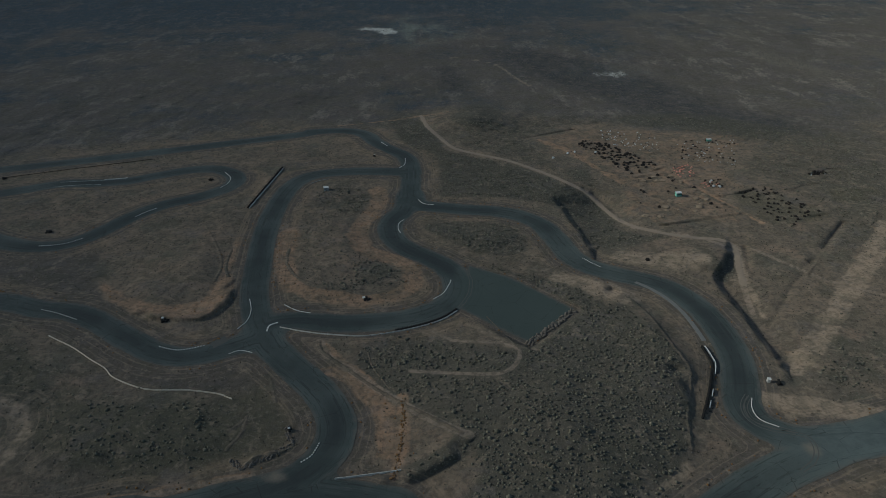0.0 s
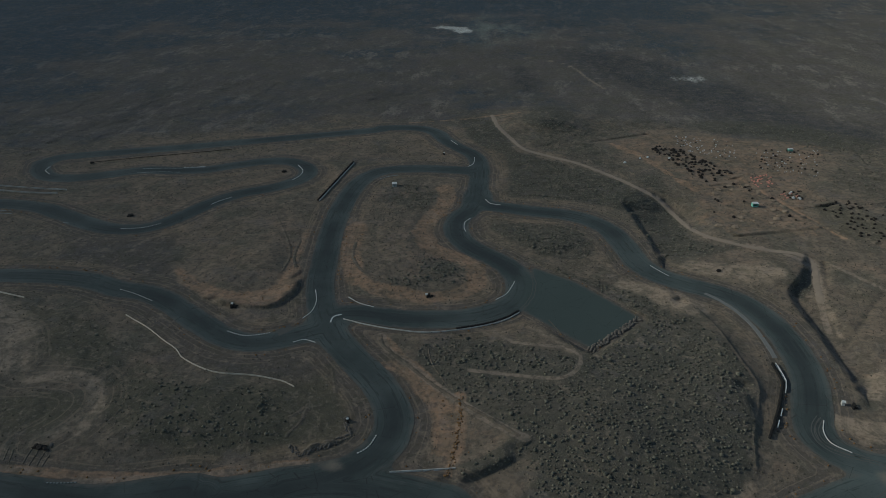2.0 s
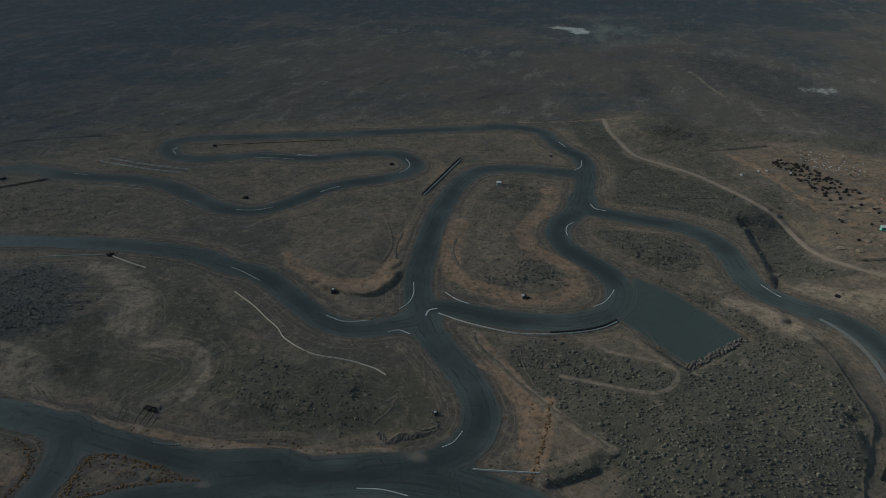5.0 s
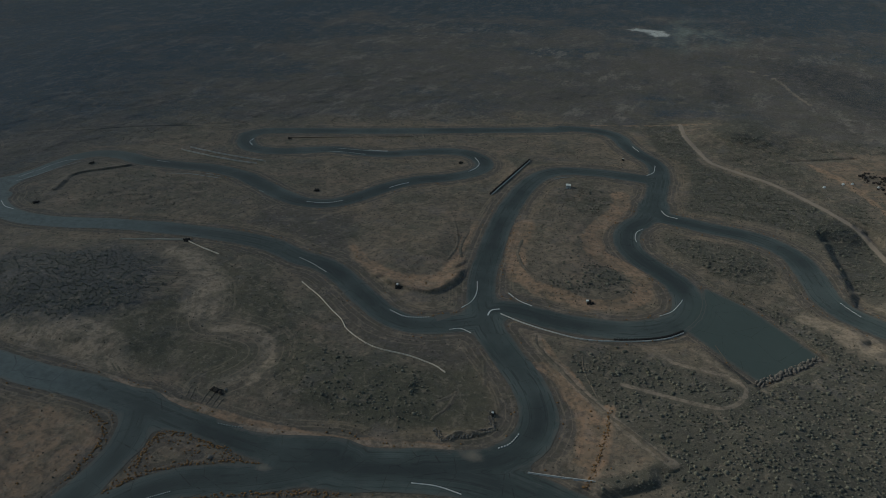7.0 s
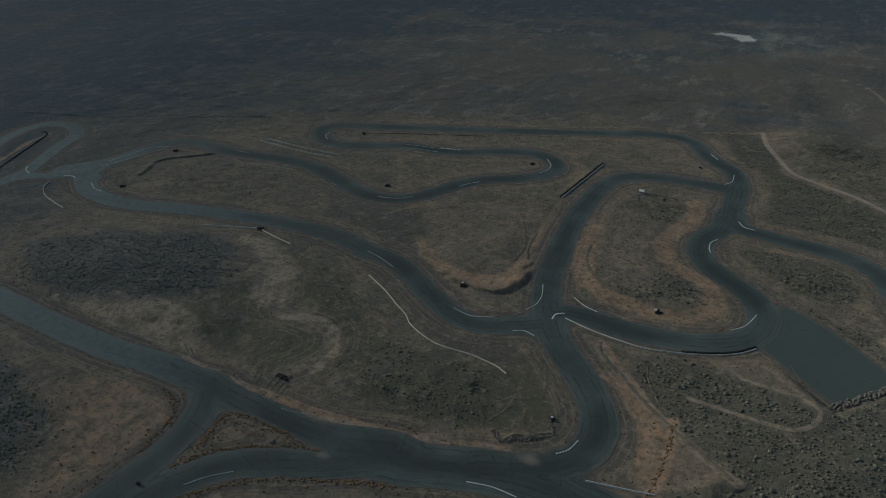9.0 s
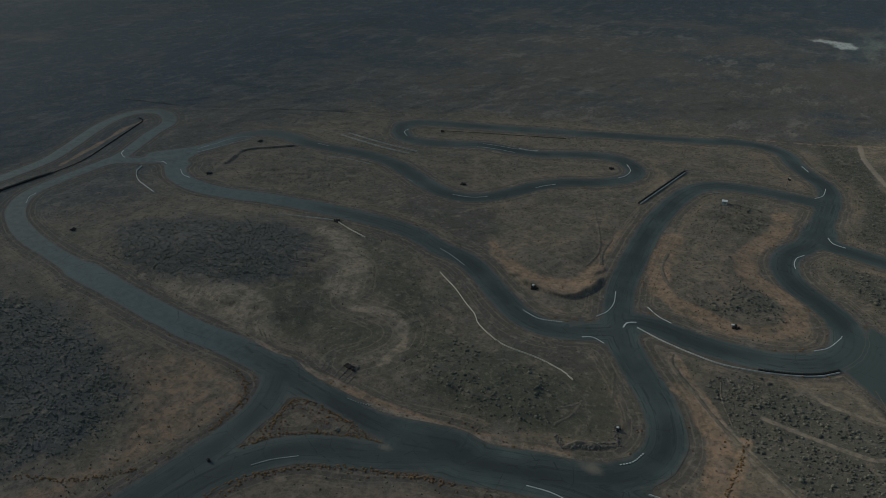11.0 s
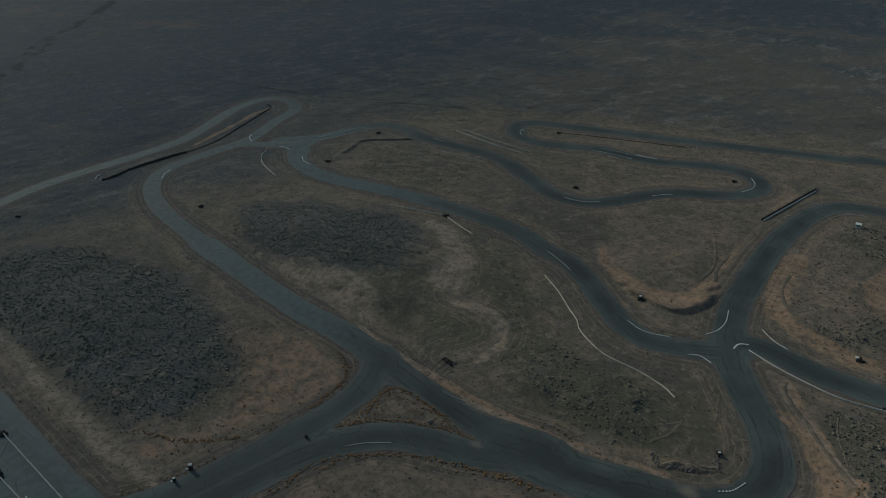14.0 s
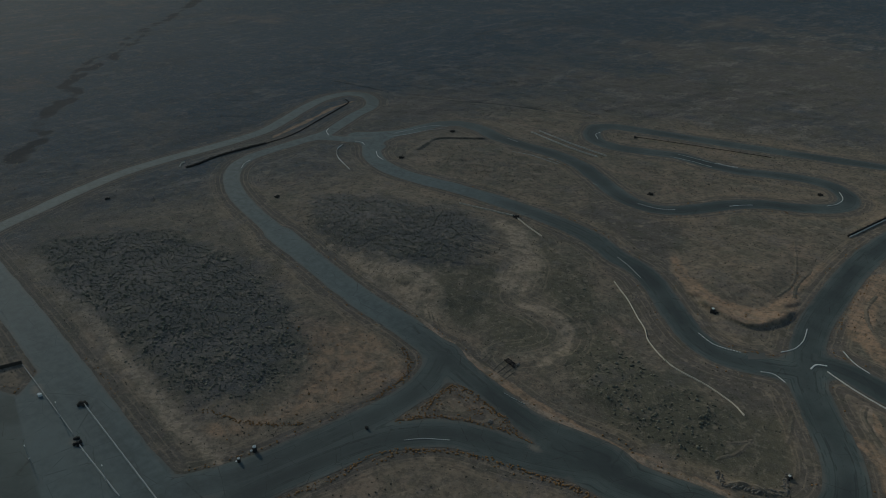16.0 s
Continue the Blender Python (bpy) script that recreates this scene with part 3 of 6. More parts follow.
ZONES = {
    "pond": [(-69.3, 616.1), (-61.2, 619), (-47.9, 618.8), (-39.9, 616.8), (-29.8, 581.8), (-38.2, 589.6), (-48.9, 588), (-58, 603.2), (-67.6, 606.9)],
    "pond2": [(-40.3, 621.5), (-28, 661.8), (-19.6, 633.8), (8.6, 606.5), (11.2, 573.8), (-13, 557.1), (-24.9, 545.1), (-31.2, 579.1)],
    "pond3": [(-30, 645.3), (-19.6, 633.8), (-22.1, 625.6), (-28.4, 635.6)],
    "pond4": [(-25.6, 554.5), (-16.2, 563.9), (-16.1, 556), (-24.8, 549)],
    "pond5": [(-68.6, 652.8), (-60, 667), (-58.2, 659.3), (-66.8, 645.4)],
    "patch2": [(96.7, 465.9), (110.1, 468.4), (122.2, 460.5), (116.4, 447.9), (99.4, 451.3)],
    "apron": [(5, 180.2), (23.7, 162.6), (38.9, 179.6), (21.7, 198.6), (8.5, 207)],
    "bush_hill": [(10, 162.3), (23.8, 160.7), (38.9, 177.4), (53.2, 181.9), (62.5, 161.4), (62.5, 148.9), (56.1, 127.8), (49.1, 110.6), (40.5, 100.3), (6.9, 100.7), (5.5, 122.9), (-20.8, 143.3), (-21.1, 162.8), (-4, 167.9)],
    "bush_hill2": [(-259.8, 40.1), (-256.6, 55.8), (-241.5, 78), (-221.4, 83.5), (-197.9, 88), (-173.2, 86.1), (-152.4, 81.9), (-140.5, 73.6), (-136.3, 59.6), (-140.5, 49.6), (-148.7, 43.3), (-169.6, 41), (-202.2, 39.7), (-228.6, 37.4)],
    "dark_hill": [(-230.4, 134.4), (-212.3, 154.4), (-186.2, 167.1), (-167, 166.4), (-153, 155.5), (-153.3, 137.5), (-165.7, 123.7), (-188.1, 116.6), (-211.3, 117.4)],
    "dark_hill2": [(-89.8, 142.1), (-56.9, 140.5), (-49.4, 133.1), (-49.5, 118.3), (-71.9, 115.3), (-90, 122.3)],
    "pale1": [(-190.3, 116.2), (-164.8, 128.6), (-148.6, 125.4), (-130.9, 115.1), (-132.9, 108.8), (-151.9, 111.9), (-179, 112.7)],
    "pale2": [(36.2, 199.1), (46.1, 198.9), (59.8, 188.2), (56.5, 181.8), (44.3, 188.5)],
    "wye_isle": [(-107.4, 97.2), (-103.1, 98), (-98.2, 98), (-87.7, 97), (-78.5, 95.9), (-85.5, 94.6), (-92, 91.9), (-97.8, 88.2), (-102.6, 83.5), (-106.4, 76.3), (-107.4, 85.8)],
    "yard": [(43, 331.1), (79.4, 350), (148.1, 334.8), (126.4, 290.4), (142.2, 241.3), (112.3, 234.7), (81.7, 235.4), (65.3, 245.5), (69.1, 285.2), (50.9, 309.8)],
    "dump": [(73.7, 278.8), (99.7, 291), (105.8, 272), (110.9, 242), (87.8, 235.2), (68.4, 240.4)],
    "e_field2": [(103.1, 214.2), (118.2, 212.3), (116.9, 198.4), (105.7, 187.1), (91.7, 172), (90.7, 178.3)],
    "e_field3": [(96.4, 148.6), (108, 157.2), (113.7, 153.8), (104.8, 141.9), (96.5, 144.2)],
    "e_wide": [(2.3, 352), (47.6, 377), (132.9, 363.9), (198.7, 343), (224.8, 327.4), (156.2, 208.2), (132.9, 211.2), (123.5, 222.8), (106.7, 228.7), (81.8, 230.2), (57.7, 238.6), (36.4, 269.4), (19, 287.3), (4.7, 300.3)],
    "isl_e": [(-7, 237.2), (9.7, 240.7), (25.3, 238.9), (30.3, 227.3), (26, 214.6), (14.5, 214.8), (1.2, 225.6)],
    "isl_loop": [(-55.2, 272.8), (-33.1, 272.3), (-27.1, 255.3), (-33.5, 233.1), (-27.3, 211.6), (-15.4, 201.8), (-11.5, 196.4), (-25.5, 193.1), (-44.1, 198.7), (-52.8, 216.1), (-55.7, 243.1)],
    "isl_w": [(-111.1, 220.3), (-101.4, 241.4), (-85.2, 236.5), (-77.2, 209.1), (-78.3, 191.1), (-91.2, 187.8), (-108.4, 200.9)],
    "isl_far": [(-162.3, 256.8), (-146.3, 269.4), (-131.4, 262.1), (-133.1, 244.1), (-143.2, 233.5), (-164.4, 241.5)],
    "isl_fw": [(-245.3, 201.4), (-244.2, 219.5), (-200.1, 233.9), (-169.8, 216.3), (-180.7, 201.7), (-226.2, 188.8)],
    "east_scrub": [(-6.1, 330.8), (4.6, 314.8), (29.3, 298.2), (50.9, 276.3), (59.9, 250.7), (66.2, 231), (79.1, 226.3), (49.7, 218.3), (44.8, 251), (26.2, 261.1), (-3, 265.8), (-0.7, 293.6)],
    "e_field": [(116, 179.2), (133.1, 183.7), (133, 163), (114.3, 141.3), (99.2, 150.8), (102.1, 163.5)],
    "n_scrub": [(-27.1, 362.4), (-12.5, 366.8), (-0.6, 326.6), (1.8, 293.5), (-10.8, 304.2), (-16.7, 323.1)],
    "pad_scrub": [(8.7, 212.9), (21.2, 203), (38.4, 195.5), (49.5, 180.3), (40.8, 178.9), (21.1, 201.2), (10.4, 207)],
    "w_field": [(-124.5, 167.1), (-109.1, 161.5), (-83.6, 144.2), (-56, 137.3), (-51.7, 121.9), (-73.3, 118.6), (-101.3, 124.3)],
    "orange_berm": [(-108.7, 197.2), (-91.8, 186.3), (-81.3, 183.9), (-73.4, 188.3), (-72.7, 198.7), (-73.4, 212.3), (-72.6, 231.1), (-71, 218.1), (-69.2, 205.5), (-65.9, 193.4), (-66.3, 184.9), (-69.8, 177.7), (-73.7, 176), (-81.2, 178.6), (-91.2, 180.2), (-102.1, 187.3)],
    "orange_s": [(-20.8, 143.3), (-9.3, 140.9), (5.6, 126.6), (-3.5, 121.2), (-10.8, 116.2), (-17.6, 123.2)],
    "pad_dirt": [(-163.7, 80.4), (-145.9, 95.9), (-121.5, 94.9), (-115.3, 84.4), (-119.6, 63.9), (-126.8, 41.6), (-137.4, 41), (-131.3, 56.9), (-140.5, 73.7)],
    "pale3": [(-168.7, 171.1), (-155.9, 176.5), (-132.4, 160.5), (-123.2, 139.3), (-138, 139.8), (-146.6, 158.6)],
    "pale4": [(62.7, 215.9), (78.6, 217.7), (92.1, 217.4), (89, 205.5), (74.9, 198.4), (60.4, 206.1)],
    "dark_far": [(5.1, 368), (13, 388.3), (23.7, 390.3), (31.8, 374.4), (28, 357.3), (12.5, 351.5)],
    "cs": [(-215.1, -9.5), (-176.4, 12.8), (-184.6, 20.8), (-177.3, 27.1), (-119.7, 31.8), (-103.7, 28.2), (-137.3, -9.7)],
    "heaps_a": [(62.5, 327.2), (75.7, 328.5), (94.8, 296.5), (80.3, 285.6)],
    "heaps_b": [(118.1, 265.2), (133.3, 270.7), (143.9, 244.2), (123.9, 233.9)],
    "scrap_pale": [(74.8, 346.4), (105.5, 341), (99.5, 311.1), (79.9, 322.6)],
    "scrap_red": [(100, 293.7), (110.3, 297.6), (107, 283), (98.3, 282)],
    "scrap_mixed": [(111.1, 326), (141.1, 330.8), (130, 293.6), (106.4, 301.2)],
    "scrap_red2": [(107.7, 278), (116.8, 280.3), (114.6, 270.6), (106.2, 269.6)],
    "mounds": [(75.2, 280), (98.6, 287.1), (109.4, 249.6), (72, 237.9)],
    "far_scrub": [(95, 368.5), (139.4, 367.1), (171.6, 338.4), (145, 326.6), (117.8, 344.4), (94.3, 352.3)],
    "scrap_dark": [(155.5, 285.7), (165.5, 289.4), (163.5, 284.2), (154.5, 281.2)],
    "green_pan": [(154.8, 267.9), (167.7, 275.3), (175.6, 267.4), (168.9, 257.9), (156.3, 252.8), (151.3, 258.3)],
    "dust_a": [(-123.1, 183.3), (-104.3, 175.3), (-84.2, 161.1), (-73.2, 155.8), (-56, 159.4), (-54.9, 143.8), (-73.9, 145.2), (-86.4, 151.1), (-102.2, 163.5), (-111.2, 169.1), (-130.8, 178.8)],
    "dust_b": [(-174.2, 230.6), (-152.9, 223.3), (-129.9, 219.1), (-118.9, 221.5), (-110.2, 200.1), (-97.2, 183.2), (-104.1, 180.4), (-117, 188), (-141.3, 197.2), (-157.2, 198.5), (-153.6, 208.2)],
    "grass_a": [(-152.3, 129.9), (-143.6, 147.2), (-128, 134.5), (-119, 118.7), (-132.2, 116.2)],
    "grass_b": [(-148.7, 169.8), (-136.6, 170.5), (-112.3, 159.7), (-102.5, 142.9), (-110.7, 142.6), (-121.7, 146.6)],
    "grass_c": [(-125.8, 127.6), (-112, 133.1), (-102, 127.5), (-110.9, 116.9)],
    "grass_d": [(-97.7, 141.1), (-78.2, 137.6), (-56.6, 139.4), (-51.1, 129.2), (-60.2, 116.8), (-78.8, 117), (-93.5, 124.2)],
    "east_plain": [(62.7, 224.4), (91.6, 221.7), (165, 289.4), (225.2, 316.5), (161.7, 193.2), (119.2, 127), (82.3, 132.3), (88.5, 153.4), (94.1, 201.7)],
    "loop_bush_a": [(-53, 267.6), (-46, 274.4), (-32.7, 272.5), (-28.7, 255.9), (-37.1, 247.9), (-49.7, 256.5)],
    "loop_bush_b": [(-31, 209.4), (-21.9, 212.4), (-12.6, 204.3), (-11.7, 194.3), (-24.8, 192.9), (-36.8, 189.5), (-38.1, 196.5), (-29.4, 199.3)],
    "pocket": [(95.2, 213.2), (98.4, 212.3), (94.6, 201.6), (88.8, 194.5), (87.4, 198.1), (91.8, 205.4)],
    "shade_bush": [(51.6, 186.7), (56.1, 180.2), (60, 169.7), (63.2, 158.8), (62.2, 148.9), (59.3, 147.8), (55.3, 157.6), (51.7, 168.4)],
    "dell_bush": [(46.7, 275.5), (57.7, 264.1), (60.9, 252.2), (60.6, 238.5), (51.4, 232.5), (48, 242.8), (45.7, 256.7)],
    "dust_c": [(-86, 162.3), (-66.2, 149.8), (-50.6, 158.7), (-34.2, 141.8), (-28.5, 128.3), (-33.8, 125.2), (-44.3, 145.1), (-52.4, 141.4), (-62.1, 142.4), (-76.6, 144.6)],
    "yard_green": [(114.1, 263), (128, 266.7), (137.5, 259.7), (145.4, 243.7), (126.5, 234.4), (116.8, 238.4)],
    "bend_in": [(-72.3, 139.6), (-57.4, 141.3), (-49.1, 144.1), (-44.2, 148.8), (-35.6, 138.5), (-29.9, 128.9), (-31.4, 120.8), (-43.3, 115.8), (-66.9, 110.8), (-76.4, 115.9), (-75.1, 128.6)],
    "bend_out": [(-46.9, 158.9), (-35.4, 150.5), (-23.1, 141), (-18.1, 127.3), (-19.1, 117.8), (-24.4, 118.6), (-24.3, 132.1), (-32.9, 146.1)],
    "ink_a": [(32.5, 530.3), (87, 509.9), (117.7, 469.5), (140.9, 422.9), (158.8, 379.7), (180.5, 359), (174.4, 332.3), (143.8, 338.3), (109.8, 367.9), (87.7, 408.8), (53.6, 457.1)],
    "ink_b": [(-4.1, 469.6), (7.1, 479.9), (15.4, 447.2), (12.7, 414.9), (2.8, 421.4)],
    "tan_far": [(115.6, 694.5), (215.6, 677.1), (295.1, 623.4), (345.2, 569.1), (208.6, 320.8), (189.3, 365.5), (166.2, 448.7), (128.7, 518.9)],
    "pit_verge": [(-223.1, 31.8), (-206.9, 33.1), (-166.8, 34.1), (-122.8, 35.5), (-123.9, 31.7), (-168.1, 29.1), (-207.8, 27.5)],
}
SAND = ((-36.8, 114.0, 4.0, 2.2), (-78.4, 95.0, 2.2, 1.5), (-149.6, 18.3, 2.5, 1.5), (-175.5, 17.1, 4.0, 2.0), (82.1, 121.0, 2.5, 3.0))
LINEWORK = {
    "ridge": [
        [(-34.6, 164.9), (-33.7, 160.8), (-31.3, 157.7), (-24.4, 150.9), (-18, 144.4), (-12, 139.2), (-5.7, 134.6), (0.4, 130.1), (4.3, 127)],
        [(-44.9, 148.6), (-43.1, 143.6), (-41.3, 138.2)],
        [(-47, 134.1), (-48.3, 131.1), (-50.9, 128.3)],
        [(-47.3, 133.7), (-47.3, 127.3), (-49, 123.6), (-49.2, 121.8)],
        [(-36.4, 128.1), (-34.7, 123.4), (-35.7, 121.6)],
        [(146, 236.4), (132.4, 218.7), (121.2, 204.9), (116, 198.3)],
        [(-73.2, 220.7), (-72, 208.6), (-69.1, 200.3)],
        [(-87.3, 238.9), (-78.1, 220.8), (-73.5, 208.6), (-73, 197.5)],
        [(96.9, 281.4), (103.9, 266.1), (111.2, 248.5), (116.4, 233.7)],
        [(-53.2, 220.3), (-52.1, 210.1), (-47.2, 200.6), (-40, 195.1)],
        [(45.5, 321.9), (57, 297.5), (67.5, 291.1), (77.7, 286.2)],
    ],
    "lip": [
        [(-44.6, 116.3), (-43.3, 118.6), (-40, 120.6), (-35.5, 121.8)],
        [(94.3, 284.1), (103.4, 265.5), (110.8, 250.4), (120.6, 235.3)],
    ],
    "rut": [
        [(-137.2, 113.8), (-133.3, 111.3)],
        [(-135.5, 113.7), (-131.6, 111.2)],
        [(-133, 113.3), (-129.1, 111)],
        [(-105.7, 113.6), (-104.7, 108.2)],
        [(-103.9, 113.1), (-103.1, 108)],
        [(-102.1, 112.7), (-101.4, 108)],
        [(-100.5, 111.9), (-100, 107.9)],
        [(-122.4, 111.9), (-118.7, 110.2)],
        [(-111.1, 113.3), (-109.6, 108.5)],
        [(-109.7, 112.9), (-108.1, 108.2)],
        [(-20.8, 160.1), (-18.7, 152.5), (-13.7, 143.2)],
        [(12.4, 176.4), (16.6, 167.6), (20.6, 159.5)],
    ],
    "skid": [
        [(74.7, 140.6), (72.2, 137.2), (71.1, 133.1), (72.1, 129.5), (75.4, 127), (80.1, 125.6), (82.6, 124.1), (82.5, 121), (80.4, 117.6), (76.3, 114.3)],
        [(74.8, 139.7), (72.6, 136.4), (71.7, 132.7), (73.1, 129.9), (76.7, 127.7), (81.1, 126)],
        [(6.7, 207.1), (8.2, 197.8), (7.5, 189.1), (4.2, 181.1)],
    ],
    "edge": [
        [(-269.3, 201), (-266.3, 209.2), (-264.7, 218.7), (-260.7, 229.5)],
        [(-215.1, 229.8), (-205.5, 232.6), (-195.6, 232.9), (-189, 232.9)],
        [(-229.4, 241), (-221.4, 241.1)],
        [(-198.2, 235.4), (-190.4, 235)],
        [(-162.1, 282.4), (-150.8, 283.7), (-142.4, 284.6), (-134.4, 286.2)],
        [(-162.3, 277.3), (-151.5, 279.3), (-142.8, 279.5)],
        [(-271.8, 204.6), (-270.4, 215.6), (-268.3, 226.7), (-261.4, 232)],
        [(-166.3, 227.2), (-162.8, 226.1)],
    ],
    "shoulder": [
        [(60.1, 195.4), (64, 191.2), (67.6, 185.1), (70.1, 177.5), (71.3, 168.7), (71.7, 162.1)],
    ],
    "rubble": [
        [(23.3, 161.5), (27.5, 166.1), (33.2, 172.5), (38.8, 178.7)],
    ],
    "dark_rubble": [
        [(-45.3, 116.3), (-42.9, 117.9), (-39.9, 119.5), (-35, 123.8)],
        [(-47.5, 119.6), (-45.3, 117)],
        [(-37.2, 129.9), (-35, 124)],
    ],
}

ORANGE_BANDS = [
    (0.8, [(-306.7, 158.5), (-313.2, 173.3), (-320.9, 191.5), (-328, 206.7), (-330.8, 221.7)]),
    (2.8, [(-26.2, 270.7), (-25.3, 259.3), (-26.7, 248.8), (-29.7, 239.1), (-30.3, 228.1), (-26.6, 219), (-21.2, 214.6), (-15, 210.5), (-10.8, 204.7), (-9.7, 195.7), (-13.9, 189.8), (-22.1, 185.8), (-31, 187.2), (-40.5, 189.9), (-47.5, 195.1), (-51.7, 204.7), (-54.5, 219), (-55.4, 232.8)]),
    (0.9, [(-10.4, 140.5), (-9.9, 134.6), (-9.8, 128.7), (-10.1, 121.3), (-11, 113.2)]),
    (1.3, [(-32.7, 162.4), (-26.3, 153.8), (-19.6, 145.5), (-14.7, 137.8), (-12.8, 128.7), (-13, 121.3)]),
    (1.3, [(-33.4, 148.4), (-29.5, 151.7), (-24.1, 146.6), (-16.6, 135.7), (-13.7, 124.3)]),
    (1.2, [(47.1, 330.9), (59.2, 313.3), (68, 291.8), (74.6, 277.5)]),
    (0.9, [(94.8, 291.1), (103.5, 272), (111.5, 249.5), (117.3, 236.9)]),
    (0.9, [(-112.3, 106.9), (-103.6, 106.2), (-95.6, 105.9), (-85.4, 106.6), (-72.5, 108.1), (-57.6, 111), (-43, 114.9)]),
    (0.9, [(-130.4, 107.7), (-115.8, 107.1), (-102.6, 106.6), (-87.2, 106.4), (-73.9, 107.1), (-62.8, 109.1), (-51.6, 111.9)]),
    (0.5, [(-52.8, 355.6), (-30.1, 362.4), (-11.1, 370.6), (5.5, 379.3)]),
]
GRASS_LINES = [
    [(-100.8, 59.5), (-100.9, 65.6), (-98.3, 71.4), (-92.5, 78), (-86.5, 82.8), (-78.4, 87), (-70.1, 90.5), (-61.6, 93.2)],
    [(-105.8, 77.5), (-102.6, 83.5), (-97.7, 88.1), (-91.9, 91.7), (-85.4, 94.5), (-79.6, 95.8)],
    [(-105.5, 86), (-106.2, 90.3), (-107.1, 96.5)],
    [(-105.6, 97.4), (-97.9, 97.7), (-87.5, 96.7)],
    [(-116.1, 77.1), (-116.6, 84.5), (-119, 91.1), (-122.8, 94.8), (-128.1, 96.6)],
    [(-10.4, 139.8), (-9.9, 134.6), (-9.8, 128.7), (-10.1, 121.3), (-11, 113.2)],
    [(-140.7, 45.4), (-131.4, 49.3), (-124, 55.3), (-120.2, 60.5)],
]
PALE_BANDS = [
    (1.5, [(-209.2, 39.2), (-179.4, 38), (-153.8, 38), (-131.3, 38.9), (-121.7, 40.1)]),
    (1.6, [(-191, 115.6), (-183.4, 120.8), (-173.4, 125.1), (-164.1, 127.2), (-155.1, 126.8), (-145.6, 124.4), (-136.4, 118.4)]),
    (1.2, [(-126.4, 139.7), (-129.2, 144.1), (-128.6, 148.6)]),
    (1.4, [(-122.5, 136.7), (-115.6, 139.2), (-108.6, 139.8), (-101.4, 134.8), (-98.2, 128.4), (-98.3, 119.3)]),
    (0.9, [(7.2, 172.6), (13.3, 166.2), (18.4, 161.3)]),
    (0.8, [(-2.5, 166.8), (2.2, 164.2), (11.6, 163.3)]),
    (3.5, [(60.8, 211.9), (74.4, 209.6), (86.3, 211.4)]),
    (2.2, [(36.1, 198.3), (47.2, 195.3), (56.3, 188.2)]),
    (2.1, [(90.6, 149.7), (104.9, 166.2), (124.9, 190.4), (146.6, 216.3), (161.9, 236)]),
    (1.3, [(95, 151.3), (109.5, 167.5), (127.5, 188.7), (149.9, 214.2)]),
    (2.5, [(77.4, 138.6), (84.3, 137), (92.9, 134.8), (104.4, 131.4)]),
    (1, [(54, 116.7), (48.3, 112.1), (43.8, 108.7)]),
    (0.6, [(62.3, 130.6), (59.4, 125.8), (57.2, 122.9)]),
    (1.1, [(101.4, 220.6), (98.9, 209.1), (95.4, 194.4), (93.4, 181.1), (92.6, 175)]),
]
DITCHES = [
    (0.7, 0.5, [(39.1, 332.8), (52.2, 339.2), (65.9, 345.8)]),
    (0.8, 0.7, [(95.4, 312.3), (102.1, 319.8), (108.3, 325.9)]),
    (0.8, 0.7, [(92, 289.8), (99.6, 295), (107, 299)]),
    (0.6, 0.5, [(77.8, 281.2), (85.5, 283.5), (92.5, 287.2)]),
    (0.6, 0.6, [(117.3, 262.4), (123.3, 266.2), (129.4, 270.2)]),
    (0.6, 0.5, [(79.6, 235.4), (93.2, 239.4), (109.7, 244.4)]),
    (0.5, 0.4, [(91.7, 168.6), (99.4, 179.5), (107.6, 190.7), (122, 208.7)]),
    (0.9, 0.8, [(120.6, 205.6), (131, 217.8), (145.3, 234.9)]),
    (0.5, 0.35, [(104.7, 215.1), (115.8, 201.2), (125.6, 191.7), (133.5, 184.3)]),
    (0.6, 0.5, [(126.5, 232), (136.5, 240.4), (143.7, 243.7)]),
    (0.8, 0.8, [(103.7, 218), (101.9, 211.1), (99.3, 203.4)]),
    (0.5, 0.5, [(137.6, 262.5), (147, 270.9), (159.8, 273.6), (164.9, 267.6)]),
    (0.9, 0.5, [(156, 283), (167.4, 289.3), (171.5, 283.9), (167.6, 275.3)]),
    (1.2, 0.3, [(-241.6, 39.5), (-240.6, 45.1), (-238.6, 51.4), (-240, 58.2), (-249.9, 64.7)]),
    (0.5, 0.4, [(-154.9, 87.2), (-148, 84.2), (-142.8, 80.1), (-139, 76.8)]),
    (0.4, 0.4, [(-131.1, 69.9), (-130.3, 66.1), (-125.4, 62.2)]),
    (1.2, 1, [(130.8, 216.6), (137.2, 225), (146.6, 236.3)]),
]


def smooth(points, step=1.0, closed=False):
    """Points along a Catmull-Rom curve through the given ones, about step metres apart."""
    p = [np.array(q, float) for q in points]
    p = [p[-1], *p, p[0], p[1]] if closed else [2 * p[0] - p[1], *p, 2 * p[-1] - p[-2]]
    out = []
    for a, b, c, d in zip(p, p[1:], p[2:], p[3:]):
        n = max(2, int(np.hypot(*(c - b)) / step))
        for i in range(n):
            t = i / n
            out.append(0.5 * (2 * b + (c - a) * t + (2 * a - 5 * b + 4 * c - d) * t * t + (3 * b - a - 3 * c + d) * t ** 3))
    if not closed:
        out.append(p[-2])
    return np.array(out)


def steps(*stretches):
    """Coordinates from stretches of (start, end, spacing), the last end included."""
    out = [np.linspace(a, b, max(1, int(round((b - a) / s))), endpoint=False) for a, b, s in stretches]
    return np.concatenate(out + [[stretches[-1][1]]])


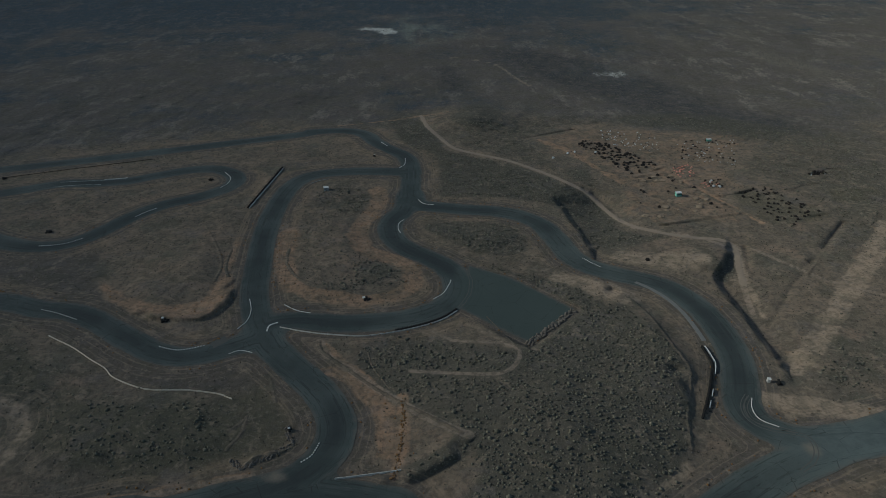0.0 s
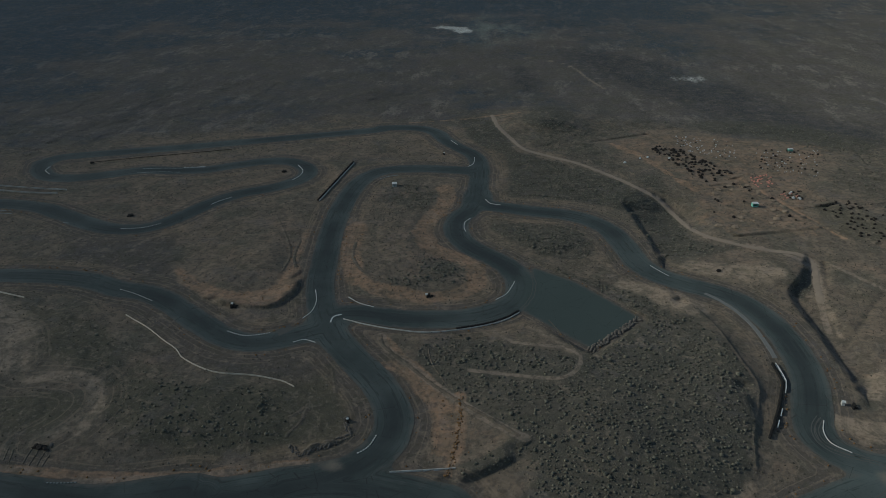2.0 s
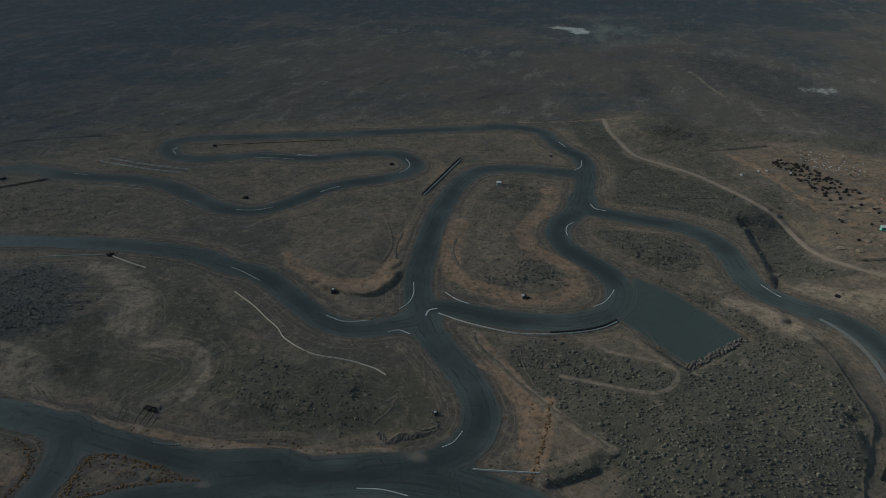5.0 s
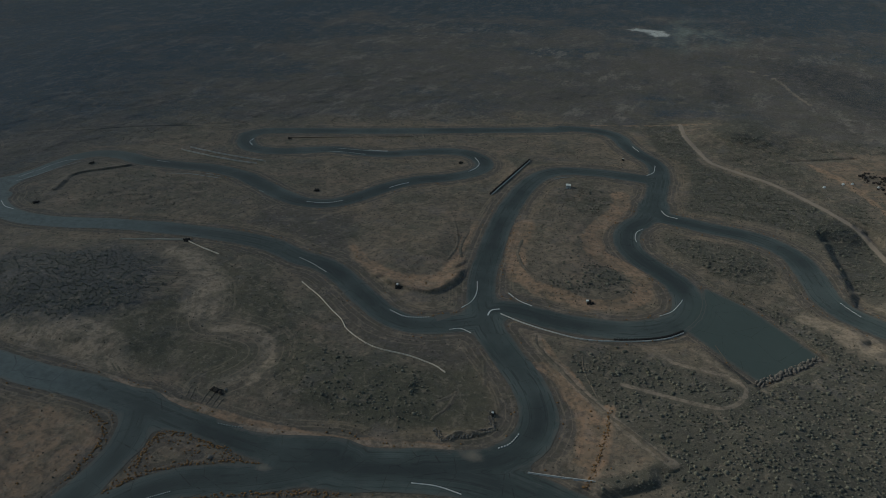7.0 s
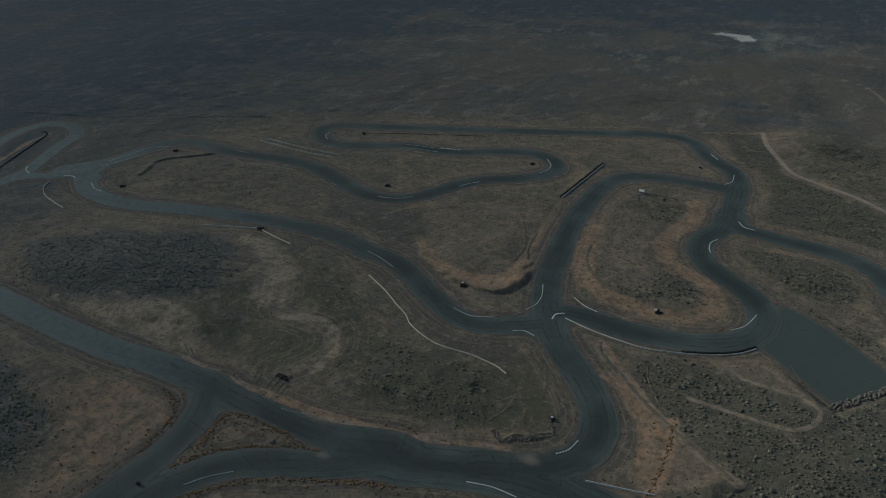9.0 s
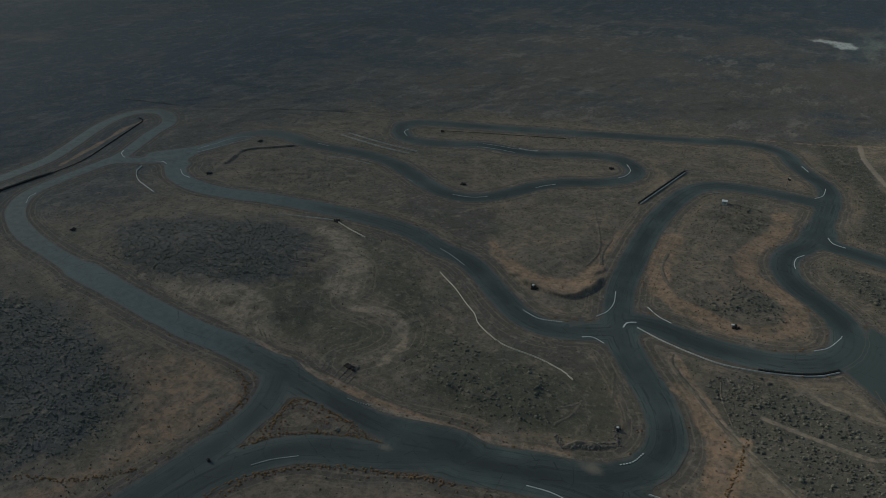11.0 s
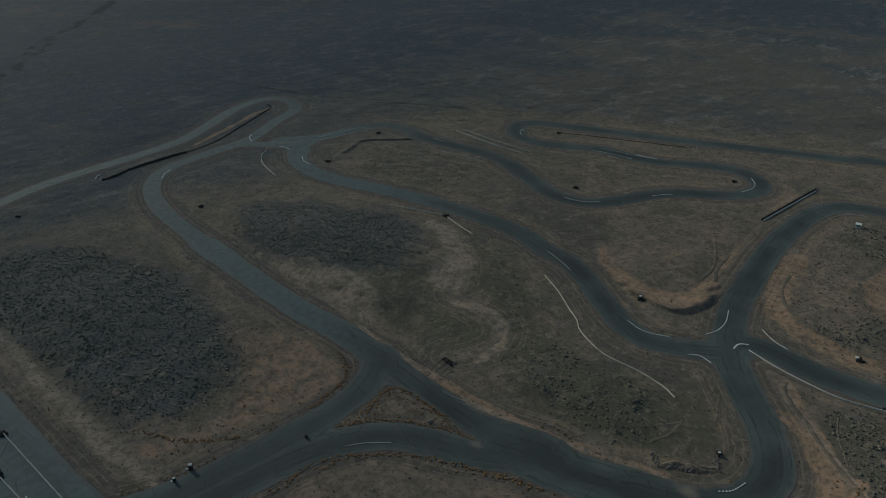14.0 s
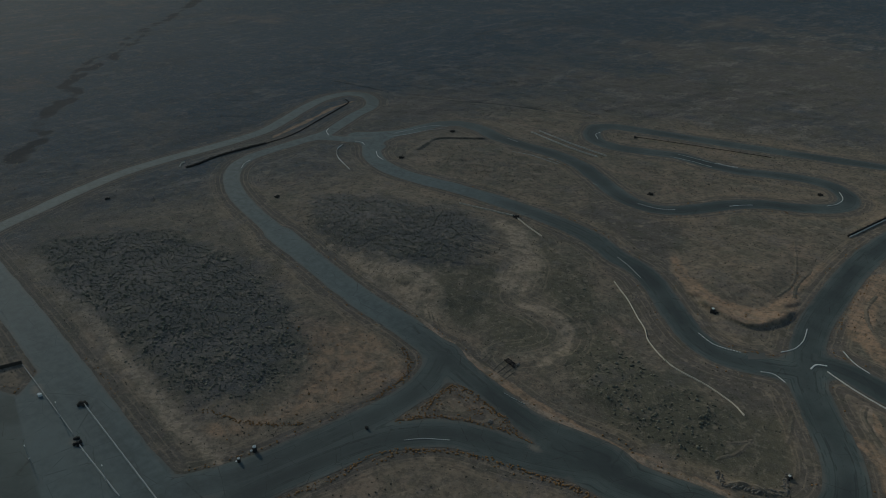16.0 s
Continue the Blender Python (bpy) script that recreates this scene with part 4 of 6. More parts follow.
def away(start, end, first, grow):
    """Coordinates from start to end with growing gaps."""
    out, x, s = [], start, first
    while abs(x) < abs(end):
        out.append(x)
        x += s if end > start else -s
        s *= grow
    return out + [end]


XS = np.array(sorted(set(np.round(away(-680, -4500, 4, 1.13)[1:] + list(steps((-680, -370, 2.2))) + list(steps((-370, -215, 1.1), (-215, 110, 0.8), (110, 200, 1.3))) + away(200, 4500, 3, 1.13)[1:], 3))))
YS = np.array(sorted(set(np.round(away(0, -4500, 4, 1.2)[1:] + list(steps((0, 80, 0.9), (80, 215, 0.8), (215, 360, 1.1), (360, 420, 2))) + away(420, 4800, 3, 1.06)[1:], 3))))
GX, GY = np.meshgrid(XS, YS)


def window(x0, x1, y0, y1):
    i0, i1 = np.searchsorted(XS, (x0, x1))
    j0, j1 = np.searchsorted(YS, (y0, y1))
    return slice(j0, j1 + 1), slice(i0, i1 + 1)


def near(points, reach, signed=False):
    """How far each place of the map lies from a line; signed: also on which side (right of its way is positive)."""
    d, side = np.full(GX.shape, float(reach)), np.zeros(GX.shape)
    for (ax, ay), (bx, by) in zip(points[:-1], points[1:]):
        w = window(min(ax, bx) - reach, max(ax, bx) + reach, min(ay, by) - reach, max(ay, by) + reach)
        gx, gy, dx, dy = GX[w], GY[w], bx - ax, by - ay
        t = np.clip(((gx - ax) * dx + (gy - ay) * dy) / (dx * dx + dy * dy + 1e-9), 0, 1)
        q = np.hypot(gx - ax - t * dx, gy - ay - t * dy)
        better = q < d[w]
        d[w] = np.where(better, q, d[w])
        if signed:
            side[w] = np.where(better, np.sign(dy * (gx - ax) - dx * (gy - ay)), side[w])
    return (d, side) if signed else d


def inside(polygon, soft, sharp=False):
    """1 inside a rounded polygon, falling to 0 over soft metres across its edge."""
    p = np.array(polygon, float) if sharp else smooth(polygon, 3.0, True)
    inn = np.zeros(GX.shape, bool)
    w = window(p[:, 0].min() - 1, p[:, 0].max() + 1, p[:, 1].min() - 1, p[:, 1].max() + 1)
    gx, gy = GX[w], GY[w]
    hit = np.zeros(gx.shape, bool)
    for (ax, ay), (bx, by) in zip(p, np.roll(p, -1, 0)):
        if ay != by:
            hit ^= ((ay > gy) != (by > gy)) & (gx < (bx - ax) * (gy - ay) / (by - ay) + ax)
    inn[w] = hit
    d = near(np.vstack([p, p[:1]]), soft)
    return np.clip(0.5 + np.where(inn, d, -d) / (2 * soft), 0, 1)


def ease(a, lo, hi):
    t = np.clip((a - lo) / (hi - lo), 0, 1)
    return t * t * (3 - 2 * t)


def lumps(size, seed):
    """Soft random relief on the map, about -1 to 1, with lumps of the given size."""
    r = np.random.RandomState(seed)
    n = 256
    table = r.uniform(-1, 1, (n, n))
    fx, fy = GX / size, GY / size
    ix, iy = np.floor(fx).astype(int), np.floor(fy).astype(int)
    tx, ty = fx - ix, fy - iy
    tx, ty = tx * tx * (3 - 2 * tx), ty * ty * (3 - 2 * ty)
    a, b, c, d = table[iy % n, ix % n], table[iy % n, (ix + 1) % n], table[(iy + 1) % n, ix % n], table[(iy + 1) % n, (ix + 1) % n]
    return (a * (1 - tx) + b * tx) * (1 - ty) + (c * (1 - tx) + d * tx) * ty


# ---- asphalt outline: distance outside the nearest road edge ----
LINES = {k: smooth(p, 1.5) for k, (w, p) in ROADS.items()}
OFF = np.full(GX.shape, 40.0)
CENTRE = np.full(GX.shape, 40.0)
FILLET = 3.5
for k, (w, p) in ROADS.items():
    d = near(LINES[k], 40)
    d2 = d - w / 2
    blend = np.clip(1 - np.abs(OFF - d2) / FILLET, 0, 1)
    OFF, CENTRE = np.minimum(OFF, d2) - FILLET * 0.25 * blend ** 2 * ease(d2, -2, 1), np.minimum(CENTRE, d)
for z in ("apron", "cs"):
    a = inside(ZONES[z], 2.0, True)
    OFF = np.minimum(OFF, np.where(a > 0, (0.5 - a) * 4, 40))
isle = inside(ZONES["wye_isle"], 1.5, True)
OFF = np.where(isle > 0, np.maximum(OFF, (isle - 0.5) * 3), OFF)
OFF += (0.12 * lumps(2.3, 5) + 0.22 * lumps(7.0, 6)) * (1 - inside(ZONES["apron"], 5))

TRACK_OFF = np.full(GX.shape, 30.0)
for k, (w, p) in TRACKS.items():
    if k == "pit_track":
        continue
    TRACK_OFF = np.minimum(TRACK_OFF, near(smooth(p, 2.0), 30) - w / 2)

# ---- relief ----
HILLS = ((25, 135, 32, 28, 4.0), (-185, 140, 40, 26, 4.0), (-190, 62, 42, 18, 1.8), (-82, 208, 15, 18, 1.6), (-32, 225, 20, 32, 1.2), (15, 228, 22, 9, 1.2), (-75, 128, 26, 14, 2.2), (-150, 118, 18, 12, 1.5), (88, 212, 12, 14, 1.5), (17, 367, 20, 22, 4.0), (-225, 210, 28, 16, 1.0), (60, 250, 9, 18, -4.0), (88, 178, 7, 16, -1.5))
calm = ease(OFF, 1.5, 16)
Z = np.zeros(GX.shape)
for x, y, a, b, h in HILLS:
    Z += h * np.exp(-(((GX - x) / a) ** 2 + ((GY - y) / b) ** 2))
Z *= calm
far_away = ease(np.hypot(GX + 90, GY - 180), 230, 480)
Z += calm * (1 - far_away) * (0.35 * lumps(14, 1) + 0.22 * lumps(5, 2) + 0.12 * lumps(2.2, 3)) + far_away * 1.6 * lumps(140, 4)
# name: height of the crest, width of the steep side, width of the gentle side; the line runs with its steep side on the right
BACKWARDS = {"hill_edge", "bush_crest"}
CRESTS = {"berm_isl": (1.15, 2.6, 6), "bush_crest": (1.3, 7.5, 22), "berm_w3": (0.5, 2.0, 2.5), "hollow": (1.3, 2.6, 7), "hill_edge": (0.3, 1.2, 8), "ridge16": (0.7, 1.6, 2.5), "pitbank": (0.35, 1.5, 3), "field1": (0.3, 2.0, 4)}
for k, (h, steep, gentle) in CRESTS.items():
    line = smooth(BANKS[k][::-1] if k in BACKWARDS else BANKS[k], 1.0)
    d, side = near(line, 30, True)
    ends = ease(np.minimum(np.hypot(GX - line[0][0], GY - line[0][1]), np.hypot(GX - line[-1][0], GY - line[-1][1])), 0, 3.5)
    Z += h * ends * np.where(side > 0, 1 - ease(d, 0, steep), 1 - ease(d, 0, gentle)) * ease(OFF, -0.5, 1.5)
# name: depth, width of the steep side, how far off the ground is level again
DROPS = {"trench": (1.7, 1.0, 12), "road3_drop": (1.5, 1.4, 15), "track_drop": (0.8, 1.2, 9)}
for k, (h, steep, far_side) in DROPS.items():
    line = smooth(BANKS[k][::-1], 1.0)
    d, side = near(line, 30, True)
    ends = ease(np.minimum(np.hypot(GX - line[0][0], GY - line[0][1]), np.hypot(GX - line[-1][0], GY - line[-1][1])), 0, 3.0)
    Z -= h * ends * np.where(side > 0, ease(d, 0, steep) * (1 - ease(d, steep, far_side)), 0) * ease(OFF, 0, 1.0)
stream = np.minimum(near(smooth(BANKS["stream"], 3.0), 40), 2.0 + near(smooth(BANKS["stream_b"], 3.0), 40)) + 3.5 * lumps(8, 61) + 2 * lumps(20, 62)
Z -= 0.2 * (1 - ease(stream, 0.5, 6))
Z -= 0.22 * (1 - ease(near(smooth(BANKS["far_line"], 3.0), 8), 0, 2.5))
Z -= 0.5 * (1 - ease(near(smooth(BANKS["yard_ditch"], 2.0), 8), 0, 1.6))
for wide, deep, line in DITCHES:
    Z -= 0.75 * deep * (1 - ease(near(smooth(line, 1.0), 8), 0.2, 1.4 * wide + 0.5)) * ease(OFF, -0.5, 1.0)
for n in range(8):
    Z += (0.35 if n > 4 else 0.5) * (1 - ease(near(smooth(BANKS["yard_ridge_%d" % n], 2.0), 8), 0, 1.8))
for z, h in (("pond", -0.8), ("pond2", -0.5)):
    Z += h * inside(ZONES[z], 8)

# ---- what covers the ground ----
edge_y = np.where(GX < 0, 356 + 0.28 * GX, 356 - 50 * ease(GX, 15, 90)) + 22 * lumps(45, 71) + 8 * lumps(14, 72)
# western limit drawn closer, so the painted haze blue starts nearer there
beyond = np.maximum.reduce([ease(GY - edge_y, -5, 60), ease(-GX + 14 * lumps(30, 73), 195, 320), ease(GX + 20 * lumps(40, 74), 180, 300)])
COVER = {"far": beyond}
# olive thins out westward and with distance, leaving the painted haze blue
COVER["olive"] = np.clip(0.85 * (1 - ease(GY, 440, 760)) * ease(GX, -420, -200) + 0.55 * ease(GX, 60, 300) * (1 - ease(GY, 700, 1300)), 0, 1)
COVER["bed"] = (1 - ease(stream, -1.0, 7.5)) * (0.3 + 0.6 * ease(lumps(9, 75), -0.5, 0.4))
COVER["bed"] = np.maximum(COVER["bed"], 0.36 * inside(ZONES["dark_far"], 10) * (0.6 + 0.4 * ease(lumps(10, 78), -0.4, 0.4)))
rut = near(smooth(BANKS["far_rut"], 3.0), 12) + 1.2 * lumps(12, 86)
COVER["bed"] = np.maximum(COVER["bed"], 0.42 * (1 - ease(rut, 0.3, 2.2)))
COVER["verge"] = (1 - ease(OFF + 2.5 * lumps(12, 77), 3.0, 11)) * ease(OFF, -2, 0.5) * (1 - 0.7 * beyond) * (0.35 + 0.65 * ease(lumps(28, 76), -0.35, 0.35))
COVER["dust"] = (1 - ease(OFF + 1.5 * lumps(9, 83), 0.8, 6.5)) * ease(OFF, -3, -0.5)
COVER["dust"] = np.maximum.reduce([COVER["dust"], 0.85 * inside(ZONES["dust_a"], 2.5), 0.75 * inside(ZONES["dust_b"], 4), 0.6 * inside(ZONES["dust_c"], 4), 0.9 * inside(ZONES["pit_verge"], 1.5)])
COVER["track"] = np.maximum.reduce([0.5 * (1 - ease(near(smooth(TRACKS["pit_track"][1], 2.0), 20) + 1.5 * lumps(9, 79), 1.0, 5.0)), 1 - ease(TRACK_OFF, -0.5, 0.8), 0.6 * (1 - ease(near(smooth(BANKS["far_path"], 3.0), 20), 0.5, 3.0))])
scrub, tint = np.zeros(GX.shape), np.zeros(GX.shape)
BROWN = {"isl_loop", "loop_bush_a", "loop_bush_b", "isl_w", "isl_far", "isl_fw", "e_field", "e_field3"}
THICK = {"isl_w": 0.3, "isl_far": 0.45, "isl_fw": 0.5, "w_field": 0.5, "dark_hill2": 0.65, "isl_loop": 0.5, "loop_bush_a": 0.8, "loop_bush_b": 0.8, "e_field2": 0.3, "e_field": 0.5, "dark_hill": 0.66, "bush_hill2": 1.0}
for z, soft in (("bush_hill", 4), ("bush_hill2", 6), ("dark_hill", 5), ("dark_hill2", 6), ("isl_e", 2.5), ("isl_loop", 4), ("loop_bush_a", 2), ("loop_bush_b", 2), ("pocket", 1.5), ("shade_bush", 3), ("dell_bush", 3), ("isl_w", 4), ("isl_far", 4), ("isl_fw", 5), ("east_scrub", 4), ("e_field", 5), ("e_field2", 2), ("e_field3", 4), ("n_scrub", 4), ("pad_scrub", 2), ("w_field", 6), ("dark_far", 6), ("far_scrub", 8)):
    cover = THICK.get(z, 1.0) * inside(ZONES[z], soft)
    scrub, tint = np.maximum(scrub, cover), np.maximum(tint, cover * (0.45 if z in BROWN else 1.0))
scrub = np.maximum(scrub, 1 - ease(near(smooth(BANKS["hollow"], 1.0), 8), 1.5, 4.5))
scrub = np.maximum(scrub, 0.62 * inside(ZONES["e_wide"], 8) * (1 - 0.9 * inside(ZONES["yard"], 8)) * ease(TRACK_OFF, 0.5, 5))
COVER["scrub"] = np.maximum.reduce([tint, 1 - ease(near(smooth(BANKS["hollow"], 1.0), 8), 1.5, 4.5), 0.5 * inside(ZONES["e_wide"], 8) * (1 - inside(ZONES["yard"], 8)) * ease(TRACK_OFF, 0.5, 5)])
COVER["grass"] = np.maximum.reduce([inside(ZONES[z], 3.5) for z in ("grass_a", "grass_b", "grass_c", "grass_d")] + [0.35 * inside(ZONES["isl_w"], 6), 0.3 * inside(ZONES["bush_hill"], 6), 0.9 * inside(ZONES["bend_in"], 6), 0.5 * inside(ZONES["w_field"], 6), 0.7 * inside(ZONES["bend_out"], 3), 0.8 * inside(ZONES["yard_green"], 4), 0.7 * inside(ZONES["green_pan"], 4)])
COVER["pale"] = np.maximum.reduce([0.8 * inside(ZONES[z], 5) for z in ("pale1", "pale3")] + [0.55 * inside(ZONES["pale4"], 5)] + [0.9 * inside(ZONES["pale2"], 4)] + [min(0.85, 0.3 + 0.25 * w) * (1 - ease(near(smooth(line, 1.5), 14) + 0.8 * lumps(4, 81), 0.4 * w, 1.9 * w + 0.6)) for w, line in PALE_BANDS] + [0.55 * (1 - ease(near(smooth(p, 2.0), 20), 1.5, 5.0)) for p in EARTH_ROADS[1:]] + [0.5 * (1 - ease(near(smooth(SOFT_TRACK, 2.0), 12), 0.0, 4.5))])
COVER["orange"] = np.maximum.reduce([inside(ZONES[z], 3) for z in ("orange_berm",)] + [0.35 * inside(ZONES["orange_s"], 3)] + [0.4 * inside(ZONES["wye_isle"], 3), 0.55 * inside(ZONES["pad_dirt"], 4)] + [0.8 * (1 - ease(near(smooth(line, 1.5), 14) + 0.8 * lumps(5, 82), 0.5 * w, 2.0 * w + 0.6)) for w, line in ORANGE_BANDS] + [0.45 * inside(ZONES[z], 7) * (1 - 0.9 * inside(ZONES["yard_green"], 4)) for z in ("yard", "dump")] + [0.3 * inside(ZONES["east_plain"], 14) * (1 - scrub)] + [0.35 * (1 - ease(near(smooth(p, 2.0), 20), 2.0, 7.0)) for p in EARTH_ROADS])
COVER["salt"] = np.maximum.reduce([inside(ZONES["pond"], 5)] + [0.6 * inside(ZONES[z], 6) for z in ("pond3", "pond4", "pond5", "patch2")])
COVER["pan"] = np.maximum(0.9 * inside(ZONES["pond2"], 18), 0.5 * inside(ZONES["patch2"], 20))
COVER["ash"] = np.clip(np.maximum(inside(ZONES["bush_hill2"], 12), 0.85 * inside(ZONES["dark_hill"], 9)) + 0.28 * lumps(11, 84) + 0.16 * lumps(4, 85), 0, 1) * np.maximum(inside(ZONES["bush_hill2"], 22) > 0.05, inside(ZONES["dark_hill"], 18) > 0.05) * ease(OFF, 0, 3)
COVER["ink"] = np.maximum(inside(ZONES["ink_a"], 22), 0.8 * inside(ZONES["ink_b"], 10))
COVER["tan"] = inside(ZONES["tan_far"], 45)
COVER["off"] = np.clip(OFF, 0, 30)
COVER["ring"] = near(smooth(SOFT_TRACK, 2.0), 30)


def at(field, x, y):
    """A map value between the grid's places."""
    i, j = np.clip(np.searchsorted(XS, x) - 1, 0, len(XS) - 2), np.clip(np.searchsorted(YS, y) - 1, 0, len(YS) - 2)
    tx, ty = (x - XS[i]) / (XS[i + 1] - XS[i]), (y - YS[j]) / (YS[j + 1] - YS[j])
    return (field[j, i] * (1 - tx) + field[j, i + 1] * tx) * (1 - ty) + (field[j + 1, i] * (1 - tx) + field[j + 1, i + 1] * tx) * ty


def spot(x, y, up=0.0):
    """The place on the relief for a place of the flat map."""
    z = float(at(Z, x, y))
    s = 1 - z / EYE_Z
    return Vector((x * s, y * s, z + up))


def mesh_object(name, verts, faces, material, parent=None):
    me = bpy.data.meshes.new(name)
    me.from_pydata([tuple(v) for v in verts], [], faces)
    me.materials.append(material)
    me.update()
    ob = new(name, me)
    ob.parent = parent
    return ob


def add_field(me, name, values):
    me.attributes.new(name, "FLOAT", "POINT").data.foreach_set("value", np.ascontiguousarray(values, dtype=np.float32))


# ---- ground: one sheet to the horizon ----
def build_ground():
    z = Z - 0.25 * ease(-OFF, 0.9, 1.6)
    s = 1 - Z / EYE_Z
    co = np.stack([GX * s, GY * s, z], -1).reshape(-1, 3)
    ny, nx = GX.shape
    i = np.arange(ny * nx).reshape(ny, nx)
    quads = np.stack([i[:-1, :-1], i[:-1, 1:], i[1:, 1:], i[1:, :-1]], -1).reshape(-1, 4)
    me = bpy.data.meshes.new("ground")
    me.vertices.add(len(co)), me.loops.add(quads.size), me.polygons.add(len(quads))
    me.vertices.foreach_set("co", co.ravel())
    me.loops.foreach_set("vertex_index", quads.ravel())
    me.polygons.foreach_set("loop_start", np.arange(0, quads.size, 4))
    me.polygons.foreach_set("use_smooth", np.ones(len(quads), bool))
    me.update(calc_edges=True)
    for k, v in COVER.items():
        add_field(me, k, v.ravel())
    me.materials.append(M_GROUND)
    return tagged(new("ground", me), "dry brown steppe soil with dusty verges, pale patches and haze coloured into the far plain", "ground", kind="structure")


def build_road():
    """The asphalt sheet: every cell inside the outline, and the cut part of those that it crosses."""
    ny, nx = GX.shape
    verts, faces, index = [], [], {}
    rise = Z + 0.05

    def corner(j, i):
        key = (j, i)
        if key not in index:
            s = 1 - Z[j, i] / EYE_Z
            index[key] = len(verts)
            verts.append((XS[i] * s, YS[j] * s, rise[j, i], OFF[j, i], CENTRE[j, i]))
        return index[key]

    def cut(a, b):
        key = (a, b) if a < b else (b, a)
        if key not in index:
            (j0, i0), (j1, i1) = key
            t = OFF[j0, i0] / (OFF[j0, i0] - OFF[j1, i1])
            z = Z[j0, i0] * (1 - t) + Z[j1, i1] * t
            s = 1 - z / EYE_Z
            index[key] = len(verts)
            verts.append(((XS[i0] * (1 - t) + XS[i1] * t) * s, (YS[j0] * (1 - t) + YS[j1] * t) * s, z + 0.05, 0.0, CENTRE[j0, i0]))
        return index[key]

    inn = OFF < 0
    anyin = inn[:-1, :-1] | inn[:-1, 1:] | inn[1:, 1:] | inn[1:, :-1]
    for j, i in zip(*np.nonzero(anyin)):
        ring = [(j, i), (j, i + 1), (j + 1, i + 1), (j + 1, i)]
        face = []
        for a, b in zip(ring, ring[1:] + ring[:1]):
            if inn[a]:
                face.append(corner(*a))
            if inn[a] != inn[b]:
                face.append(cut(a, b))
        if len(face) > 2:
            faces.append(face)
    v = np.array(verts)
    ob = mesh_object("road", v[:, :3], faces, M_ASPHALT)
    add_field(ob.data, "rim", np.clip(1 + v[:, 3] / 1.6, 0, 1))
    add_field(ob.data, "rubber", np.clip(1.15 - np.abs(v[:, 4] - 0.3) / 3.6, 0, 1))
    add_field(ob.data, "centre", v[:, 4])
    paddock = ease(v[:, 1] + 0.12 * (v[:, 0] + 150), 8.0, 10.5)
    # last term paints sun sheen on the western asphalt; the others, paler paving
    add_field(ob.data, "fade_sheen", 0.75 * np.exp(-((v[:, 0] - 95) / 26) ** 2 - ((v[:, 1] - 122) / 14) ** 2) + 0.8 * np.exp(-((v[:, 0] + 165) / 45) ** 2 - ((v[:, 1] - 18) / 26) ** 2) * paddock + paddock * (1 - ease(np.hypot(v[:, 0] + 300, v[:, 1] - 60), 130, 225)))
    gx, gy = v[:, 0] / (1 - v[:, 2] / EYE_Z), v[:, 1] / (1 - v[:, 2] / EYE_Z)
    add_field(ob.data, "apron", at(inside(ZONES["apron"], 2.5), gx, gy))
    add_field(ob.data, "sand", np.clip(sum(np.exp(-(((v[:, 0] - x) / a) ** 2 + ((v[:, 1] - y) / c) ** 2)) for x, y, a, c in SAND), 0, 1))
    for p in ob.data.polygons:
        p.use_smooth = True
    return tagged(ob, "worn blue-grey asphalt of a winding race circuit", "road", kind="structure")


build_ground()
build_road()


# ---- helpers for things ----
def part(name, bm, material, parent=None, label=""):
    me = bpy.data.meshes.new(name)
    bmesh.ops.recalc_face_normals(bm, faces=bm.faces)
    bm.to_mesh(me)
    bm.free()
    me.materials.append(material)
    ob = new(name, me)
    ob.parent = parent
    return tagged(ob, label)


def box(bm, x, y, z, sx, sy, sz, turn=0.0, bevel=0.0):
    made = bmesh.ops.create_cube(bm, size=1, matrix=Matrix.Translation((x, y, z)) @ Matrix.Rotation(turn, 4, "Z") @ Matrix.Diagonal((sx, sy, sz, 1)))
    if bevel:
        bmesh.ops.bevel(bm, geom=list({e for v in made["verts"] for e in v.link_edges}), offset=bevel, segments=1, affect="EDGES")


def rod(bm, a, b, r, n=8, r2=None):
    a, b = Vector(a), Vector(b)
    m = Matrix.Translation((a + b) / 2) @ (b - a).to_track_quat("Z", "Y").to_matrix().to_4x4()
    bmesh.ops.create_cone(bm, cap_ends=True, segments=n, radius1=r, radius2=r if r2 is None else r2, depth=(b - a).length, matrix=m)


def empty(name, place, turn=0.0):
    ob = new(name)
    ob.matrix_world = Matrix.Translation(place) @ Matrix.Rotation(turn, 4, "Z")
    return ob


def along(points, gap, offset=0.0):
    """Places and headings at even gaps along a smooth line, moved to its left by offset."""
    p = smooth(points, 0.3) if len(points) > 2 else np.array([np.array(points[0]) + (np.array(points[1]) - np.array(points[0])) * t for t in np.linspace(0, 1, 200)])
    d = np.concatenate([[0], np.cumsum(np.hypot(*np.diff(p, axis=0).T))])
    out = []
    for s in np.arange(gap / 2, d[-1], gap):
        x, y = np.interp(s, d, p[:, 0]), np.interp(s, d, p[:, 1])
        a, b = max(0, s - 0.3), min(d[-1], s + 0.3)
        h = math.atan2(np.interp(b, d, p[:, 1]) - np.interp(a, d, p[:, 1]), np.interp(b, d, p[:, 0]) - np.interp(a, d, p[:, 0]))
        out.append((x - offset * math.sin(h), y + offset * math.cos(h), h))
    return out


rng = np.random.RandomState(11)


